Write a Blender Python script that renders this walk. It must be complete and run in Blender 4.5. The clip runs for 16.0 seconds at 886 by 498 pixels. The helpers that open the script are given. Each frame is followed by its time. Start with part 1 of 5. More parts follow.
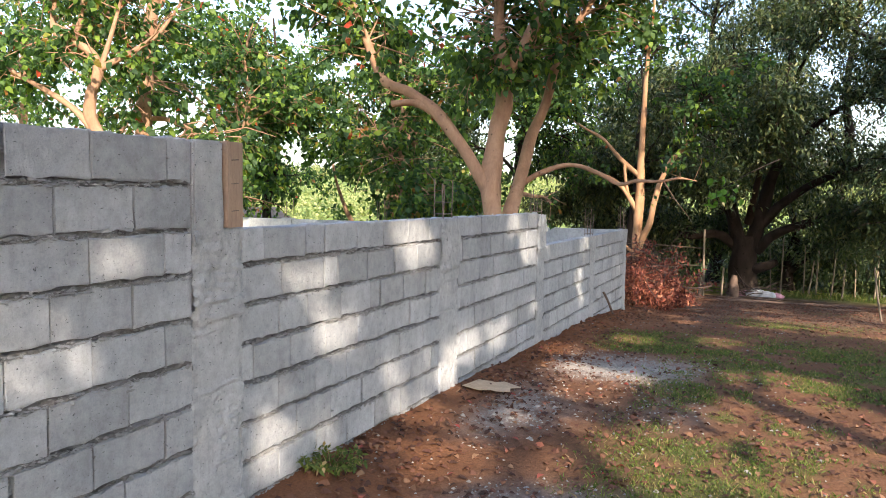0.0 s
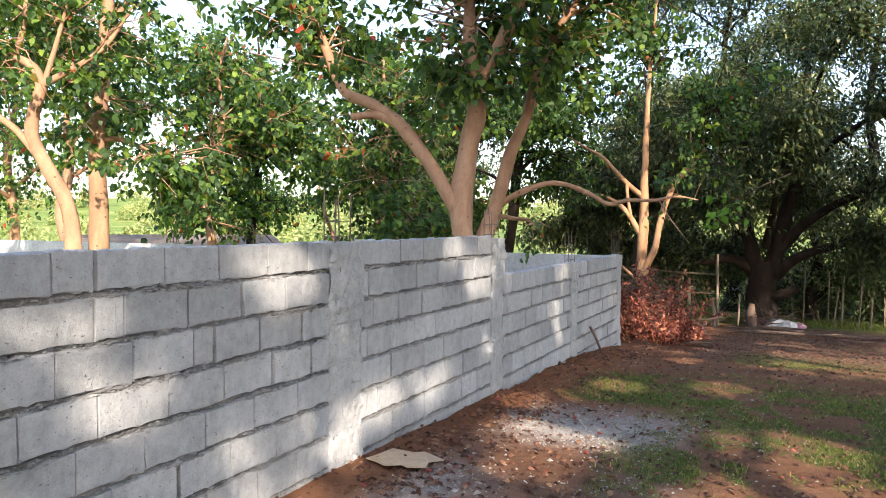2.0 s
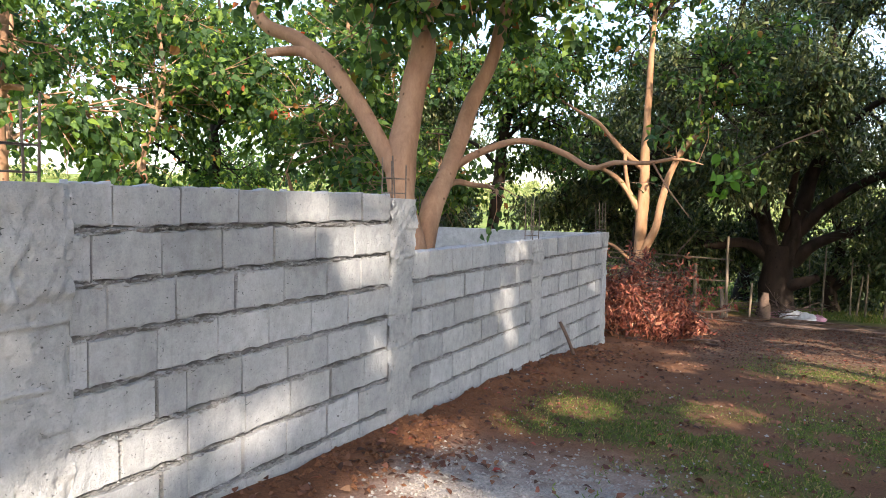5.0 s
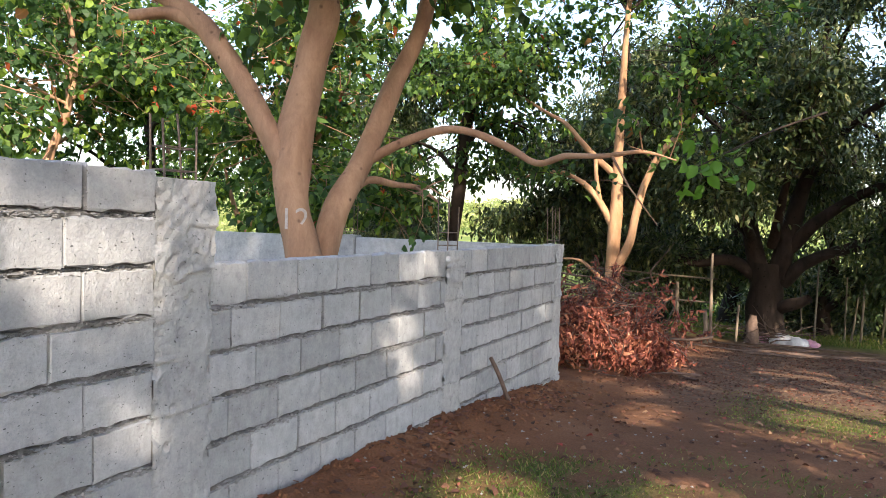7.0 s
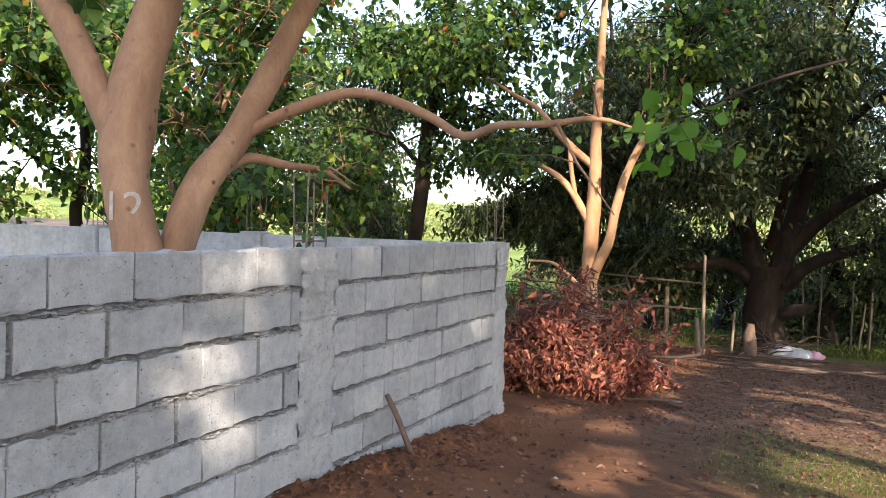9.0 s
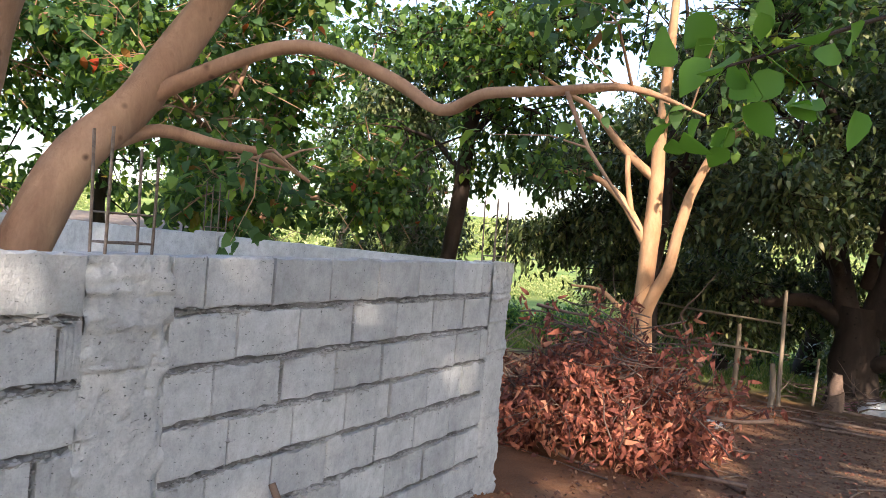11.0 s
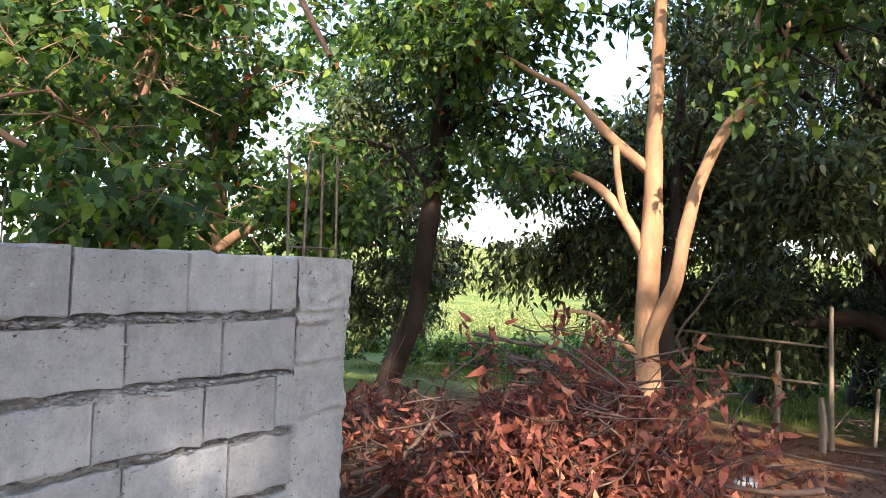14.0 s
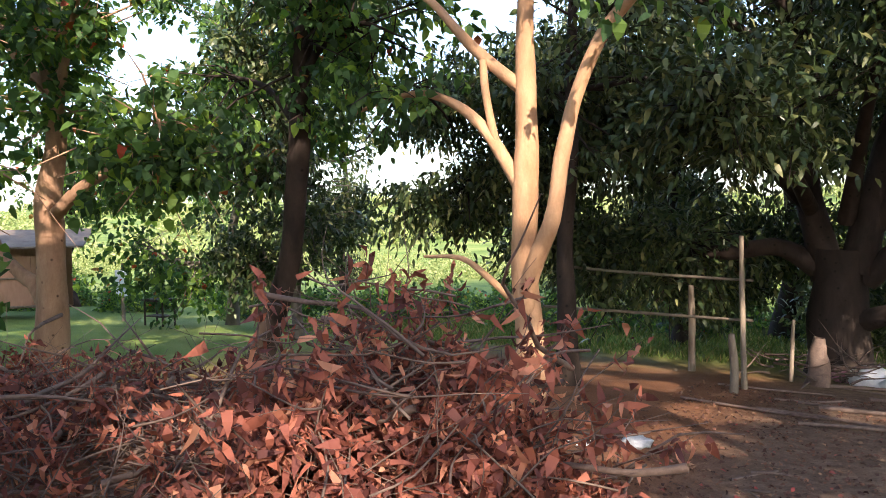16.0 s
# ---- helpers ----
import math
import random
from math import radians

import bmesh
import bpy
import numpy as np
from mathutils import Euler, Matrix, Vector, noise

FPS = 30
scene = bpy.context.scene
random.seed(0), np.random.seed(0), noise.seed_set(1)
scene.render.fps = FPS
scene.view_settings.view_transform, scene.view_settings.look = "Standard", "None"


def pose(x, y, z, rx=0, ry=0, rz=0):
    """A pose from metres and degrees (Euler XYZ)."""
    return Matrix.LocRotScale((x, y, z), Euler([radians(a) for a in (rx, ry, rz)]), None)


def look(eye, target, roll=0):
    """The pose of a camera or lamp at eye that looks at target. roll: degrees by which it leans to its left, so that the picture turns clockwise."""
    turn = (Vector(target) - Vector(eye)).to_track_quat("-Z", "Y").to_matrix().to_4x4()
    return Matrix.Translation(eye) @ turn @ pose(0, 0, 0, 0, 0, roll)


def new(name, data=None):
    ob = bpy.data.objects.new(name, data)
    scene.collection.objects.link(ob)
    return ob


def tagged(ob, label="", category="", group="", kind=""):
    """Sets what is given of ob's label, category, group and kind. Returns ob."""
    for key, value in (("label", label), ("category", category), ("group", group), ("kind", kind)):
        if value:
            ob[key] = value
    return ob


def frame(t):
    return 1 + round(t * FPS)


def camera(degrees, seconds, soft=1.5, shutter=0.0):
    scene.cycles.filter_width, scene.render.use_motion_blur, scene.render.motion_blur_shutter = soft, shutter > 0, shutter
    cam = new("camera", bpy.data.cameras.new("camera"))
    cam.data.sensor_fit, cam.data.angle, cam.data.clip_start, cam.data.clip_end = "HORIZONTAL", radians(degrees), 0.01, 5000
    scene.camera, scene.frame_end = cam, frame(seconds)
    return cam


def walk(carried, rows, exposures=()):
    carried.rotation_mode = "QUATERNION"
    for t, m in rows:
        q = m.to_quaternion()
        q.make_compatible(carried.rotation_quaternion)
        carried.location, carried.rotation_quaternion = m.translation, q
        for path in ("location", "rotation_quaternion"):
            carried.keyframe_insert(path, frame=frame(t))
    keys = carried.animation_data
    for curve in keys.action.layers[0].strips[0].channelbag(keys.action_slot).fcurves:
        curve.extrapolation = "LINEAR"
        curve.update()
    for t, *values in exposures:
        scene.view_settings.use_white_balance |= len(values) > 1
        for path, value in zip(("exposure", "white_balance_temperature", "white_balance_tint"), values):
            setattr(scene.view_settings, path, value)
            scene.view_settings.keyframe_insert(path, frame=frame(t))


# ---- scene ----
cam = camera(61.5, 16.0, soft=0.85)
EXPOSURE = 1.72
PATH = [
    (0, (2.744, -4.808, 2.238), (1.942, -2.981, 2.093), 0.9),
    (0.5, (2.671, -4.258, 2.229), (1.857, -2.435, 2.098), 0.0),
    (1, (2.750, -3.846, 2.211), (1.908, -2.035, 2.111), -0.3),
    (1.5, (2.831, -3.436, 2.207), (1.975, -1.630, 2.119), 0.1),
    (2, (2.954, -2.973, 2.174), (2.096, -1.168, 2.101), 0.4),
    (2.5, (3.088, -2.527, 2.122), (2.235, -0.720, 2.053), 0.9),
    (3, (3.112, -2.103, 2.119), (2.242, -0.304, 2.056), 1.3),
    (3.2, (3.075, -1.902, 2.111), (2.192, -0.108, 2.059), 1.5),
    (5.3, (2.765, 0.025, 1.964), (1.885, 1.816, 1.83), 1.3),
    (5.5, (2.765, 0.241, 1.961), (1.898, 2.038, 1.823), 1.4),
    (6, (2.713, 0.774, 1.924), (1.879, 2.589, 1.812), 1.7),
    (6.5, (2.702, 1.329, 1.854), (1.861, 3.141, 1.777), 1.7),
    (7, (2.661, 1.938, 1.837), (1.801, 3.742, 1.761), 1.7),
    (7.5, (2.654, 2.503, 1.834), (1.814, 4.316, 1.762), 1.7),
    (8, (2.649, 3.037, 1.789), (1.815, 4.854, 1.72), 1.6),
    (8.5, (2.609, 3.535, 1.768), (1.771, 5.35, 1.704), 1.5),
    (9, (2.612, 4.019, 1.754), (1.752, 5.824, 1.686), 1.7),
    (9.2, (2.596, 4.241, 1.721), (1.727, 6.041, 1.658), 1.7),
    (11.3, (2.397, 6.225, 1.762), (1.341, 7.923, 1.736), 4.5),
    (11.5, (2.393, 6.379, 1.739), (1.325, 8.07, 1.733), 3.6),
    (12, (2.35, 6.795, 1.68), (1.255, 8.469, 1.686), 3.2),
    (12.5, (2.317, 7.207, 1.663), (1.198, 8.864, 1.679), 2.8),
    (13, (2.272, 7.617, 1.641), (1.159, 9.278, 1.674), 2.6),
    (13.5, (2.229, 8.068, 1.577), (1.117, 9.73, 1.63), 2.4),
    (14, (2.172, 8.507, 1.541), (1.058, 10.167, 1.606), 2.0),
    (14.5, (2.147, 8.915, 1.53), (1.021, 10.566, 1.597), 1.4),
    (15, (2.172, 9.378, 1.497), (1.030, 11.020, 1.549), 0.3),
    (15.5, (2.245, 9.835, 1.481), (1.108, 11.480, 1.495), -0.4),
    (16, (2.375, 10.20, 1.48), (1.378, 11.932, 1.411), -1.0),
]
walk(cam, [(t, look(eye, aim, lean)) for t, eye, aim, lean in PATH], [(0, EXPOSURE - 0.04, 6550, 13), (9, EXPOSURE + 0.06, 6600, 14), (12, EXPOSURE + 0.1, 6500, 15), (16, EXPOSURE + 0.14, 6350, 16)])

# ---- world and sun ----
SUN_DIR = Vector((0.60, -0.66, 0.50)).normalized()
world = bpy.data.worlds.new("sky")
scene.world = world
world.use_nodes = True
wn, wl = world.node_tree.nodes, world.node_tree.links
sky = wn.new("ShaderNodeTexSky")
sky.sky_type, sky.sun_disc = "NISHITA", False
sky.sun_elevation = math.asin(SUN_DIR.z)
sky.sun_rotation = math.atan2(SUN_DIR.x, SUN_DIR.y)
sky.air_density, sky.dust_density = 1.0, 1.6
wl.new(sky.outputs[0], wn["Background"].inputs[0])
wn["Background"].inputs[1].default_value = 0.15
sun = new("sun", bpy.data.lights.new("sun", "SUN"))
sun.data.energy, sun.data.angle, sun.data.color = 3.4, radians(0.55), (1.0, 0.85, 0.66)
sun.matrix_world = look(SUN_DIR * 60, (0, 0, 0))

# ---- materials ----
def node_mat(name):
    m = bpy.data.materials.new(name)
    m.use_nodes = True
    return m, m.node_tree.nodes, m.node_tree.links, m.node_tree.nodes["Principled BSDF"]


def noise_tex(n, l, scale, detail=4.0, rough=0.6, coord=None, dist=0.0):
    t = n.new("ShaderNodeTexNoise")
    t.inputs["Scale"].default_value, t.inputs["Detail"].default_value = scale, detail
    t.inputs["Roughness"].default_value, t.inputs["Distortion"].default_value = rough, dist
    if coord is not None:
        l.new(coord, t.inputs["Vector"])
    return t.outputs["Fac"]


def ramp(n, l, fac, stops):
    r = n.new("ShaderNodeValToRGB")
    e = r.color_ramp.elements
    while len(e) < len(stops):
        e.new(0.5)
    for el, (p, c) in zip(e, stops):
        el.position, el.color = p, (*c, 1) if len(c) == 3 else c
    l.new(fac, r.inputs[0])
    return r.outputs[0]


def mix(n, l, fac, a, b, mode="MIX"):
    m = n.new("ShaderNodeMix")
    m.data_type, m.blend_type = "RGBA", mode
    for i, v in ((0, fac), (6, a), (7, b)):
        if isinstance(v, (int, float)):
            m.inputs[i].default_value = v
        elif isinstance(v, tuple):
            m.inputs[i].default_value = (*v, 1)
        else:
            l.new(v, m.inputs[i])
    return m.outputs[2]


def bump(n, l, height, bsdf, strength=0.5, dist=0.01, chain=None):
    b = n.new("ShaderNodeBump")
    b.inputs["Strength"].default_value, b.inputs["Distance"].default_value = strength, dist
    l.new(height, b.inputs["Height"])
    if chain is not None:
        l.new(chain, b.inputs["Normal"])
    l.new(b.outputs[0], bsdf.inputs["Normal"])
    return b.outputs[0]


def world_pos(n):
    return n.new("ShaderNodeNewGeometry").outputs["Position"]


def masonry(name, dark, light, pits=0.5, rough=0.9, vary=0.12, relief=0.45):
    m, n, l, b = node_mat(name)
    p = world_pos(n)
    big = noise_tex(n, l, 2.2, 5, 0.6, p)
    mid = noise_tex(n, l, 14, 5, 0.65, p)
    fine = noise_tex(n, l, 75, 5, 0.75, p)
    c = ramp(n, l, big, [(0.3, dark), (0.7, light)])
    c = mix(n, l, 0.55, c, ramp(n, l, mid, [(0.28, (0.33, 0.33, 0.33)), (0.5, (0.52, 0.52, 0.52)), (0.75, (0.68, 0.68, 0.67))]), "OVERLAY")
    rnd = n.new("ShaderNodeObjectInfo").outputs["Random"]
    c = mix(n, l, 1.0, c, ramp(n, l, rnd, [(0.0, (1 - vary,) * 3), (0.85, (1.0, 1.0, 1.0)), (1.0, (1 + vary * 0.3,) * 3)]), "MULTIPLY")
    # air holes and drag marks: small ones everywhere, larger ones in patches
    drag = n.new("ShaderNodeMapping")
    drag.inputs["Scale"].default_value = (1, 0.6, 1)
    l.new(p, drag.inputs["Vector"])
    small = ramp(n, l, noise_tex(n, l, 85, 2, 0.5, drag.outputs[0], 0.4), [(0.685, (1, 1, 1)), (0.735, (0, 0, 0))])
    large = ramp(n, l, noise_tex(n, l, 34, 3, 0.6, drag.outputs[0], 0.9), [(0.69, (1, 1, 1)), (0.72, (0, 0, 0))])
    gate = ramp(n, l, noise_tex(n, l, 5, 2, 0.5, p), [(0.44, (1, 1, 1)), (0.56, (0, 0, 0))])
    pit = mix(n, l, 1.0, small, mix(n, l, gate, large, (1.0, 1.0, 1.0)), "MULTIPLY")
    c = mix(n, l, min(1.0, pits * 1.3), c, mix(n, l, pit, tuple(v * 0.34 for v in dark), c))
    # tall rain streaks
    mp = n.new("ShaderNodeMapping")
    mp.inputs["Scale"].default_value = (9, 9, 0.8)
    l.new(p, mp.inputs["Vector"])
    st = noise_tex(n, l, 1.6, 4, 0.6, mp.outputs[0])
    c = mix(n, l, ramp(n, l, st, [(0.58, (0, 0, 0)), (0.8, (0.35, 0.35, 0.35))]), c, tuple(v * 0.62 for v in dark))
    l.new(c, b.inputs["Base Color"])
    b.inputs["Roughness"].default_value = rough
    b.inputs["Specular IOR Level"].default_value = 0.25
    h = bump(n, l, mid, b, relief, 0.014)
    h = bump(n, l, fine, b, 0.9, 0.006, h)
    c = mix(n, l, 0.3, c, ramp(n, l, fine, [(0.3, (0.3, 0.3, 0.3)), (0.5, (0.52, 0.52, 0.52)), (0.7, (0.66, 0.66, 0.66))]), "OVERLAY")
    l.new(c, b.inputs["Base Color"])
    bump(n, l, pit, b, 0.6 * pits + 0.3, 0.01, h)
    return m


BLOCK = masonry("concrete_block", (0.32, 0.34, 0.368), (0.455, 0.475, 0.505), 0.75, vary=0.22, relief=0.7)
COLUMN = masonry("cast_concrete", (0.31, 0.325, 0.345), (0.455, 0.47, 0.49), 0.85, vary=0.05, relief=1.0)
# one mortar in two tones: proud lumps lighter
LUMP = masonry("mortar_lump", (0.22, 0.225, 0.232), (0.42, 0.425, 0.43), 0.5, 0.97, 0.02, 1.0)
# bed mortar darker, with the shadow of the recessed joint in its colour
MORTAR_SHADED = masonry("mortar", (0.11, 0.112, 0.116), (0.30, 0.303, 0.31), 0.8, 0.97, 0.02, 1.0)


def simple(name, dark, light, scale=12.0, rough=0.85, metal=0.0, strength=0.4, stretch=(1, 1, 1), rnd=0.15, dist=0.006):
    m, n, l, b = node_mat(name)
    co = n.new("ShaderNodeTexCoord").outputs["Object"]
    mp = n.new("ShaderNodeMapping")
    mp.inputs["Scale"].default_value = stretch
    l.new(co, mp.inputs["Vector"])
    f1 = noise_tex(n, l, scale, 5, 0.65, mp.outputs[0], 0.3)
    f2 = noise_tex(n, l, scale * 7, 3, 0.6, mp.outputs[0])
    c = ramp(n, l, f1, [(0.28, dark), (0.72, light)])
    c = mix(n, l, 0.35, c, ramp(n, l, f2, [(0.3, (0.35, 0.35, 0.35)), (0.7, (0.65, 0.65, 0.65))]), "OVERLAY")
    r = n.new("ShaderNodeObjectInfo").outputs["Random"]
    c = mix(n, l, 1.0, c, ramp(n, l, r, [(0, (1 - rnd,) * 3), (1, (1 + rnd,) * 3)]), "MULTIPLY")
    l.new(c, b.inputs["Base Color"])
    b.inputs["Roughness"].default_value, b.inputs["Metallic"].default_value = rough, metal
    h = bump(n, l, f1, b, strength, dist * 2)
    bump(n, l, f2, b, strength, dist, h)
    return m


def bark_mat(name, dark, light, knots=True):
    m, n, l, b = node_mat(name)
    p = world_pos(n)
    mp = n.new("ShaderNodeMapping")
    mp.inputs["Scale"].default_value = (1, 1, 0.45)
    l.new(p, mp.inputs["Vector"])
    f1 = noise_tex(n, l, 3.5, 5, 0.6, mp.outputs[0], 0.4)
    f2 = noise_tex(n, l, 28, 5, 0.7, mp.outputs[0], 0.6)
    c = ramp(n, l, f1, [(0.3, dark), (0.68, light)])
    c = mix(n, l, 0.4, c, ramp(n, l, f2, [(0.3, (0.36, 0.36, 0.36)), (0.7, (0.62, 0.62, 0.62))]), "OVERLAY")
    if knots:
        v = n.new("ShaderNodeTexVoronoi")
        v.inputs["Scale"].default_value = 5.5
        l.new(p, v.inputs["Vector"])
        k = ramp(n, l, v.outputs["Distance"], [(0.05, (1, 1, 1)), (0.16, (0, 0, 0))])
        c = mix(n, l, k, c, tuple(x * 0.4 for x in dark))
    l.new(c, b.inputs["Base Color"])
    b.inputs["Roughness"].default_value = 0.85
    b.inputs["Specular IOR Level"].default_value = 0.2
    h = bump(n, l, f1, b, 0.5, 0.03)
    bump(n, l, f2, b, 0.6, 0.012, h)
    return m


def leaf_mat(name, stops, trans=0.35, rough=0.55):
    m = bpy.data.materials.new(name)
    m.use_nodes = True
    n, l = m.node_tree.nodes, m.node_tree.links
    b = n["Principled BSDF"]
    g = n.new("ShaderNodeNewGeometry")
    c = ramp(n, l, g.outputs["Random Per Island"], stops)
    c = mix(n, l, 0.5, c, ramp(n, l, noise_tex(n, l, 1.1, 3, 0.6, g.outputs["Position"]), [(0.3, (0.34, 0.34, 0.34)), (0.7, (0.62, 0.62, 0.6))]), "OVERLAY")
    l.new(c, b.inputs["Base Color"])
    b.inputs["Roughness"].default_value = rough
    b.inputs["Specular IOR Level"].default_value = 0.35
    t = n.new("ShaderNodeBsdfTranslucent")
    l.new(mix(n, l, 1.0, c, (1.6, 1.55, 0.85), "MULTIPLY"), t.inputs["Color"])
    s = n.new("ShaderNodeMixShader")
    s.inputs[0].default_value = trans
    l.new(b.outputs[0], s.inputs[1])
    l.new(t.outputs[0], s.inputs[2])
    l.new(s.outputs[0], n["Material Output"].inputs[0])
    return m


BARK = bark_mat("tan_bark", (0.25, 0.14, 0.088), (0.42, 0.26, 0.165))
BARK_PALE = bark_mat("pale_bark", (0.35, 0.195, 0.105), (0.50, 0.30, 0.175), False)
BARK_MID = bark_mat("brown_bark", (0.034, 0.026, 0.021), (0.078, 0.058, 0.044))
# dark brown bark, lowered further so its colour carries the trunks' shade
BARK_DARK_SHADED = bark_mat("dark_shaded_bark", (0.018, 0.013, 0.011), (0.046, 0.032, 0.025))
BARK_GREY = bark_mat("grey_bark", (0.10, 0.085, 0.07), (0.21, 0.18, 0.15), False)
LEAF = leaf_mat("broad_leaf", [(0.0, (0.028, 0.062, 0.024)), (0.45, (0.054, 0.118, 0.04)), (0.78, (0.11, 0.20, 0.045)), (0.972, (0.22, 0.33, 0.05)), (0.99, (0.22, 0.10, 0.03)), (1.0, (0.40, 0.06, 0.03))], 0.45)
LEAF_DARK = leaf_mat("narrow_leaf", [(0.0, (0.026, 0.046, 0.021)), (0.5, (0.052, 0.086, 0.034)), (0.82, (0.11, 0.145, 0.052)), (1.0, (0.23, 0.235, 0.10))], 0.2, 0.36)
LEAF_BIG = leaf_mat("large_leaf", [(0.0, (0.07, 0.17, 0.025)), (1.0, (0.14, 0.28, 0.035))], 0.45)
# yellow-green leaf, lightened and greyed to paint in distance haze
LEAF_HAZED = leaf_mat("hazed_field_leaf", [(0.0, (0.17, 0.23, 0.085)), (0.6, (0.31, 0.37, 0.15)), (1.0, (0.46, 0.46, 0.23))], 0.35, 0.8)
DEAD = leaf_mat("dead_leaf", [(0.0, (0.075, 0.026, 0.024)), (0.45, (0.195, 0.06, 0.044)), (0.8, (0.33, 0.108, 0.07)), (1.0, (0.46, 0.22, 0.14))], 0.15, 0.8)
LITTER = leaf_mat("fallen_leaf", [(0.0, (0.05, 0.026, 0.018)), (0.5, (0.12, 0.05, 0.034)), (0.82, (0.18, 0.085, 0.05)), (0.95, (0.25, 0.15, 0.09)), (1.0, (0.30, 0.05, 0.045))], 0.1, 0.8)
GRASS = leaf_mat("grass", [(0.0, (0.055, 0.088, 0.022)), (0.5, (0.10, 0.15, 0.034)), (0.8, (0.17, 0.21, 0.05)), (0.92, (0.27, 0.22, 0.11)), (1.0, (0.34, 0.24, 0.14))], 0.4, 0.6)
TWIG = simple("dry_twig", (0.08, 0.05, 0.04), (0.19, 0.13, 0.10), 9)
STONE = simple("gravel_stone", (0.22, 0.205, 0.19), (0.46, 0.435, 0.40), 20, 0.9, rnd=0.25)
CARD = simple("cardboard", (0.40, 0.30, 0.20), (0.52, 0.40, 0.28), 8, 0.9, strength=0.15)
PLANK = simple("form_board", (0.30, 0.205, 0.15), (0.42, 0.30, 0.225), 6, 0.8, stretch=(1, 8, 1), strength=0.25)
STEEL = simple("rusty_steel", (0.10, 0.07, 0.055), (0.24, 0.19, 0.16), 40, 0.6, 0.6)
BAMBOO = simple("weathered_bamboo", (0.13, 0.10, 0.075), (0.25, 0.20, 0.145), 10, 0.75, stretch=(1, 1, 0.2))
PLASTIC = simple("plastic_bag", (0.55, 0.56, 0.60), (0.82, 0.82, 0.83), 6, 0.4, strength=0.6, dist=0.03)
GREY_BAG = simple("grey_bag", (0.25, 0.26, 0.28), (0.45, 0.46, 0.48), 9, 0.5, strength=0.6, dist=0.02)
PINK = simple("pink_bag", (0.6, 0.22, 0.36), (0.8, 0.45, 0.55), 6, 0.4, strength=0.6, dist=0.03)
SHEET = simple("rusty_sheet", (0.26, 0.13, 0.085), (0.42, 0.24, 0.16), 1.2, 0.7, stretch=(1, 1, 0.3))
ROOFING = simple("roof_sheet", (0.13, 0.10, 0.085), (0.22, 0.18, 0.15), 2.0, 0.95)
CLOTH = simple("hung_cloth", (0.55, 0.57, 0.62), (0.78, 0.79, 0.80), 5, 0.9)
PAINT = simple("white_paint", (0.45, 0.39, 0.35), (0.66, 0.61, 0.58), 30, 0.8)


def ground_mat():
    m, n, l, b = node_mat("earth")
    p = world_pos(n)
    def att(name):
        a = n.new("ShaderNodeAttribute")
        a.attribute_name = name
        return a.outputs["Fac"]
    big = noise_tex(n, l, 0.7, 5, 0.6, p, 0.5)
    mid = noise_tex(n, l, 6, 6, 0.65, p, 0.3)
    fine = noise_tex(n, l, 55, 4, 0.7, p)
    soil = ramp(n, l, big, [(0.3, (0.125, 0.058, 0.031)), (0.55, (0.19, 0.088, 0.046)), (0.75, (0.25, 0.135, 0.078))])
    dust = ramp(n, l, mid, [(0.3, (0.10, 0.06, 0.04)), (0.6, (0.18, 0.118, 0.08)), (0.8, (0.27, 0.195, 0.14))])
    c = mix(n, l, att("litter"), soil, dust)
    grav = ramp(n, l, mid, [(0.3, (0.22, 0.185, 0.165)), (0.55, (0.40, 0.375, 0.35)), (0.75, (0.52, 0.50, 0.47))])
    c = mix(n, l, att("gravel"), c, grav)
    turf = ramp(n, l, mid, [(0.3, (0.07, 0.085, 0.03)), (0.6, (0.11, 0.14, 0.04)), (0.8, (0.17, 0.15, 0.08))])
    c = mix(n, l, att("turf"), c, turf)
    field = ramp(n, l, noise_tex(n, l, 0.12, 6, 0.65, p, 0.4), [(0.3, (0.09, 0.15, 0.04)), (0.5, (0.17, 0.24, 0.06)), (0.7, (0.30, 0.32, 0.11))])
    c = mix(n, l, att("field"), c, field)
    c = mix(n, l, 0.6, c, ramp(n, l, fine, [(0.25, (0.24, 0.24, 0.24)), (0.5, (0.5, 0.5, 0.5)), (0.74, (0.78, 0.76, 0.73))]), "OVERLAY")
    l.new(c, b.inputs["Base Color"])
    b.inputs["Roughness"].default_value = 0.95
    b.inputs["Specular IOR Level"].default_value = 0.15
    h = bump(n, l, mid, b, 0.7, 0.05)
    bump(n, l, fine, b, 0.8, 0.014, h)
    return m


EARTH = ground_mat()

# ---- building helpers ----
rng = np.random.default_rng(7)


def mesh_of(name, verts, faces, material, smooth=False):
    """One mesh from arrays; all faces have the same number of corners."""
    verts = np.asarray(verts, dtype=np.float32).reshape(-1, 3)
    faces = np.asarray(faces, dtype=np.int32)
    me = bpy.data.meshes.new(name)
    k = faces.shape[1]
    me.vertices.add(len(verts))
    me.vertices.foreach_set("co", verts.ravel())
    me.loops.add(faces.size)
    me.loops.foreach_set("vertex_index", faces.ravel())
    me.polygons.add(len(faces))
    me.polygons.foreach_set("loop_start", np.arange(0, faces.size, k, dtype=np.int32))
    me.polygons.foreach_set("loop_total", np.full(len(faces), k, dtype=np.int32))
    me.polygons.foreach_set("use_smooth", np.full(len(faces), smooth))
    me.materials.append(material)
    me.update(calc_edges=True)
    return me


def put(name, me, parent=None, label="", m=None):
    ob = new(name, me)
    if parent is not None:
        ob.parent = parent
    if m is not None:
        ob.matrix_basis = m
    if label:
        ob["label"] = label
    return ob


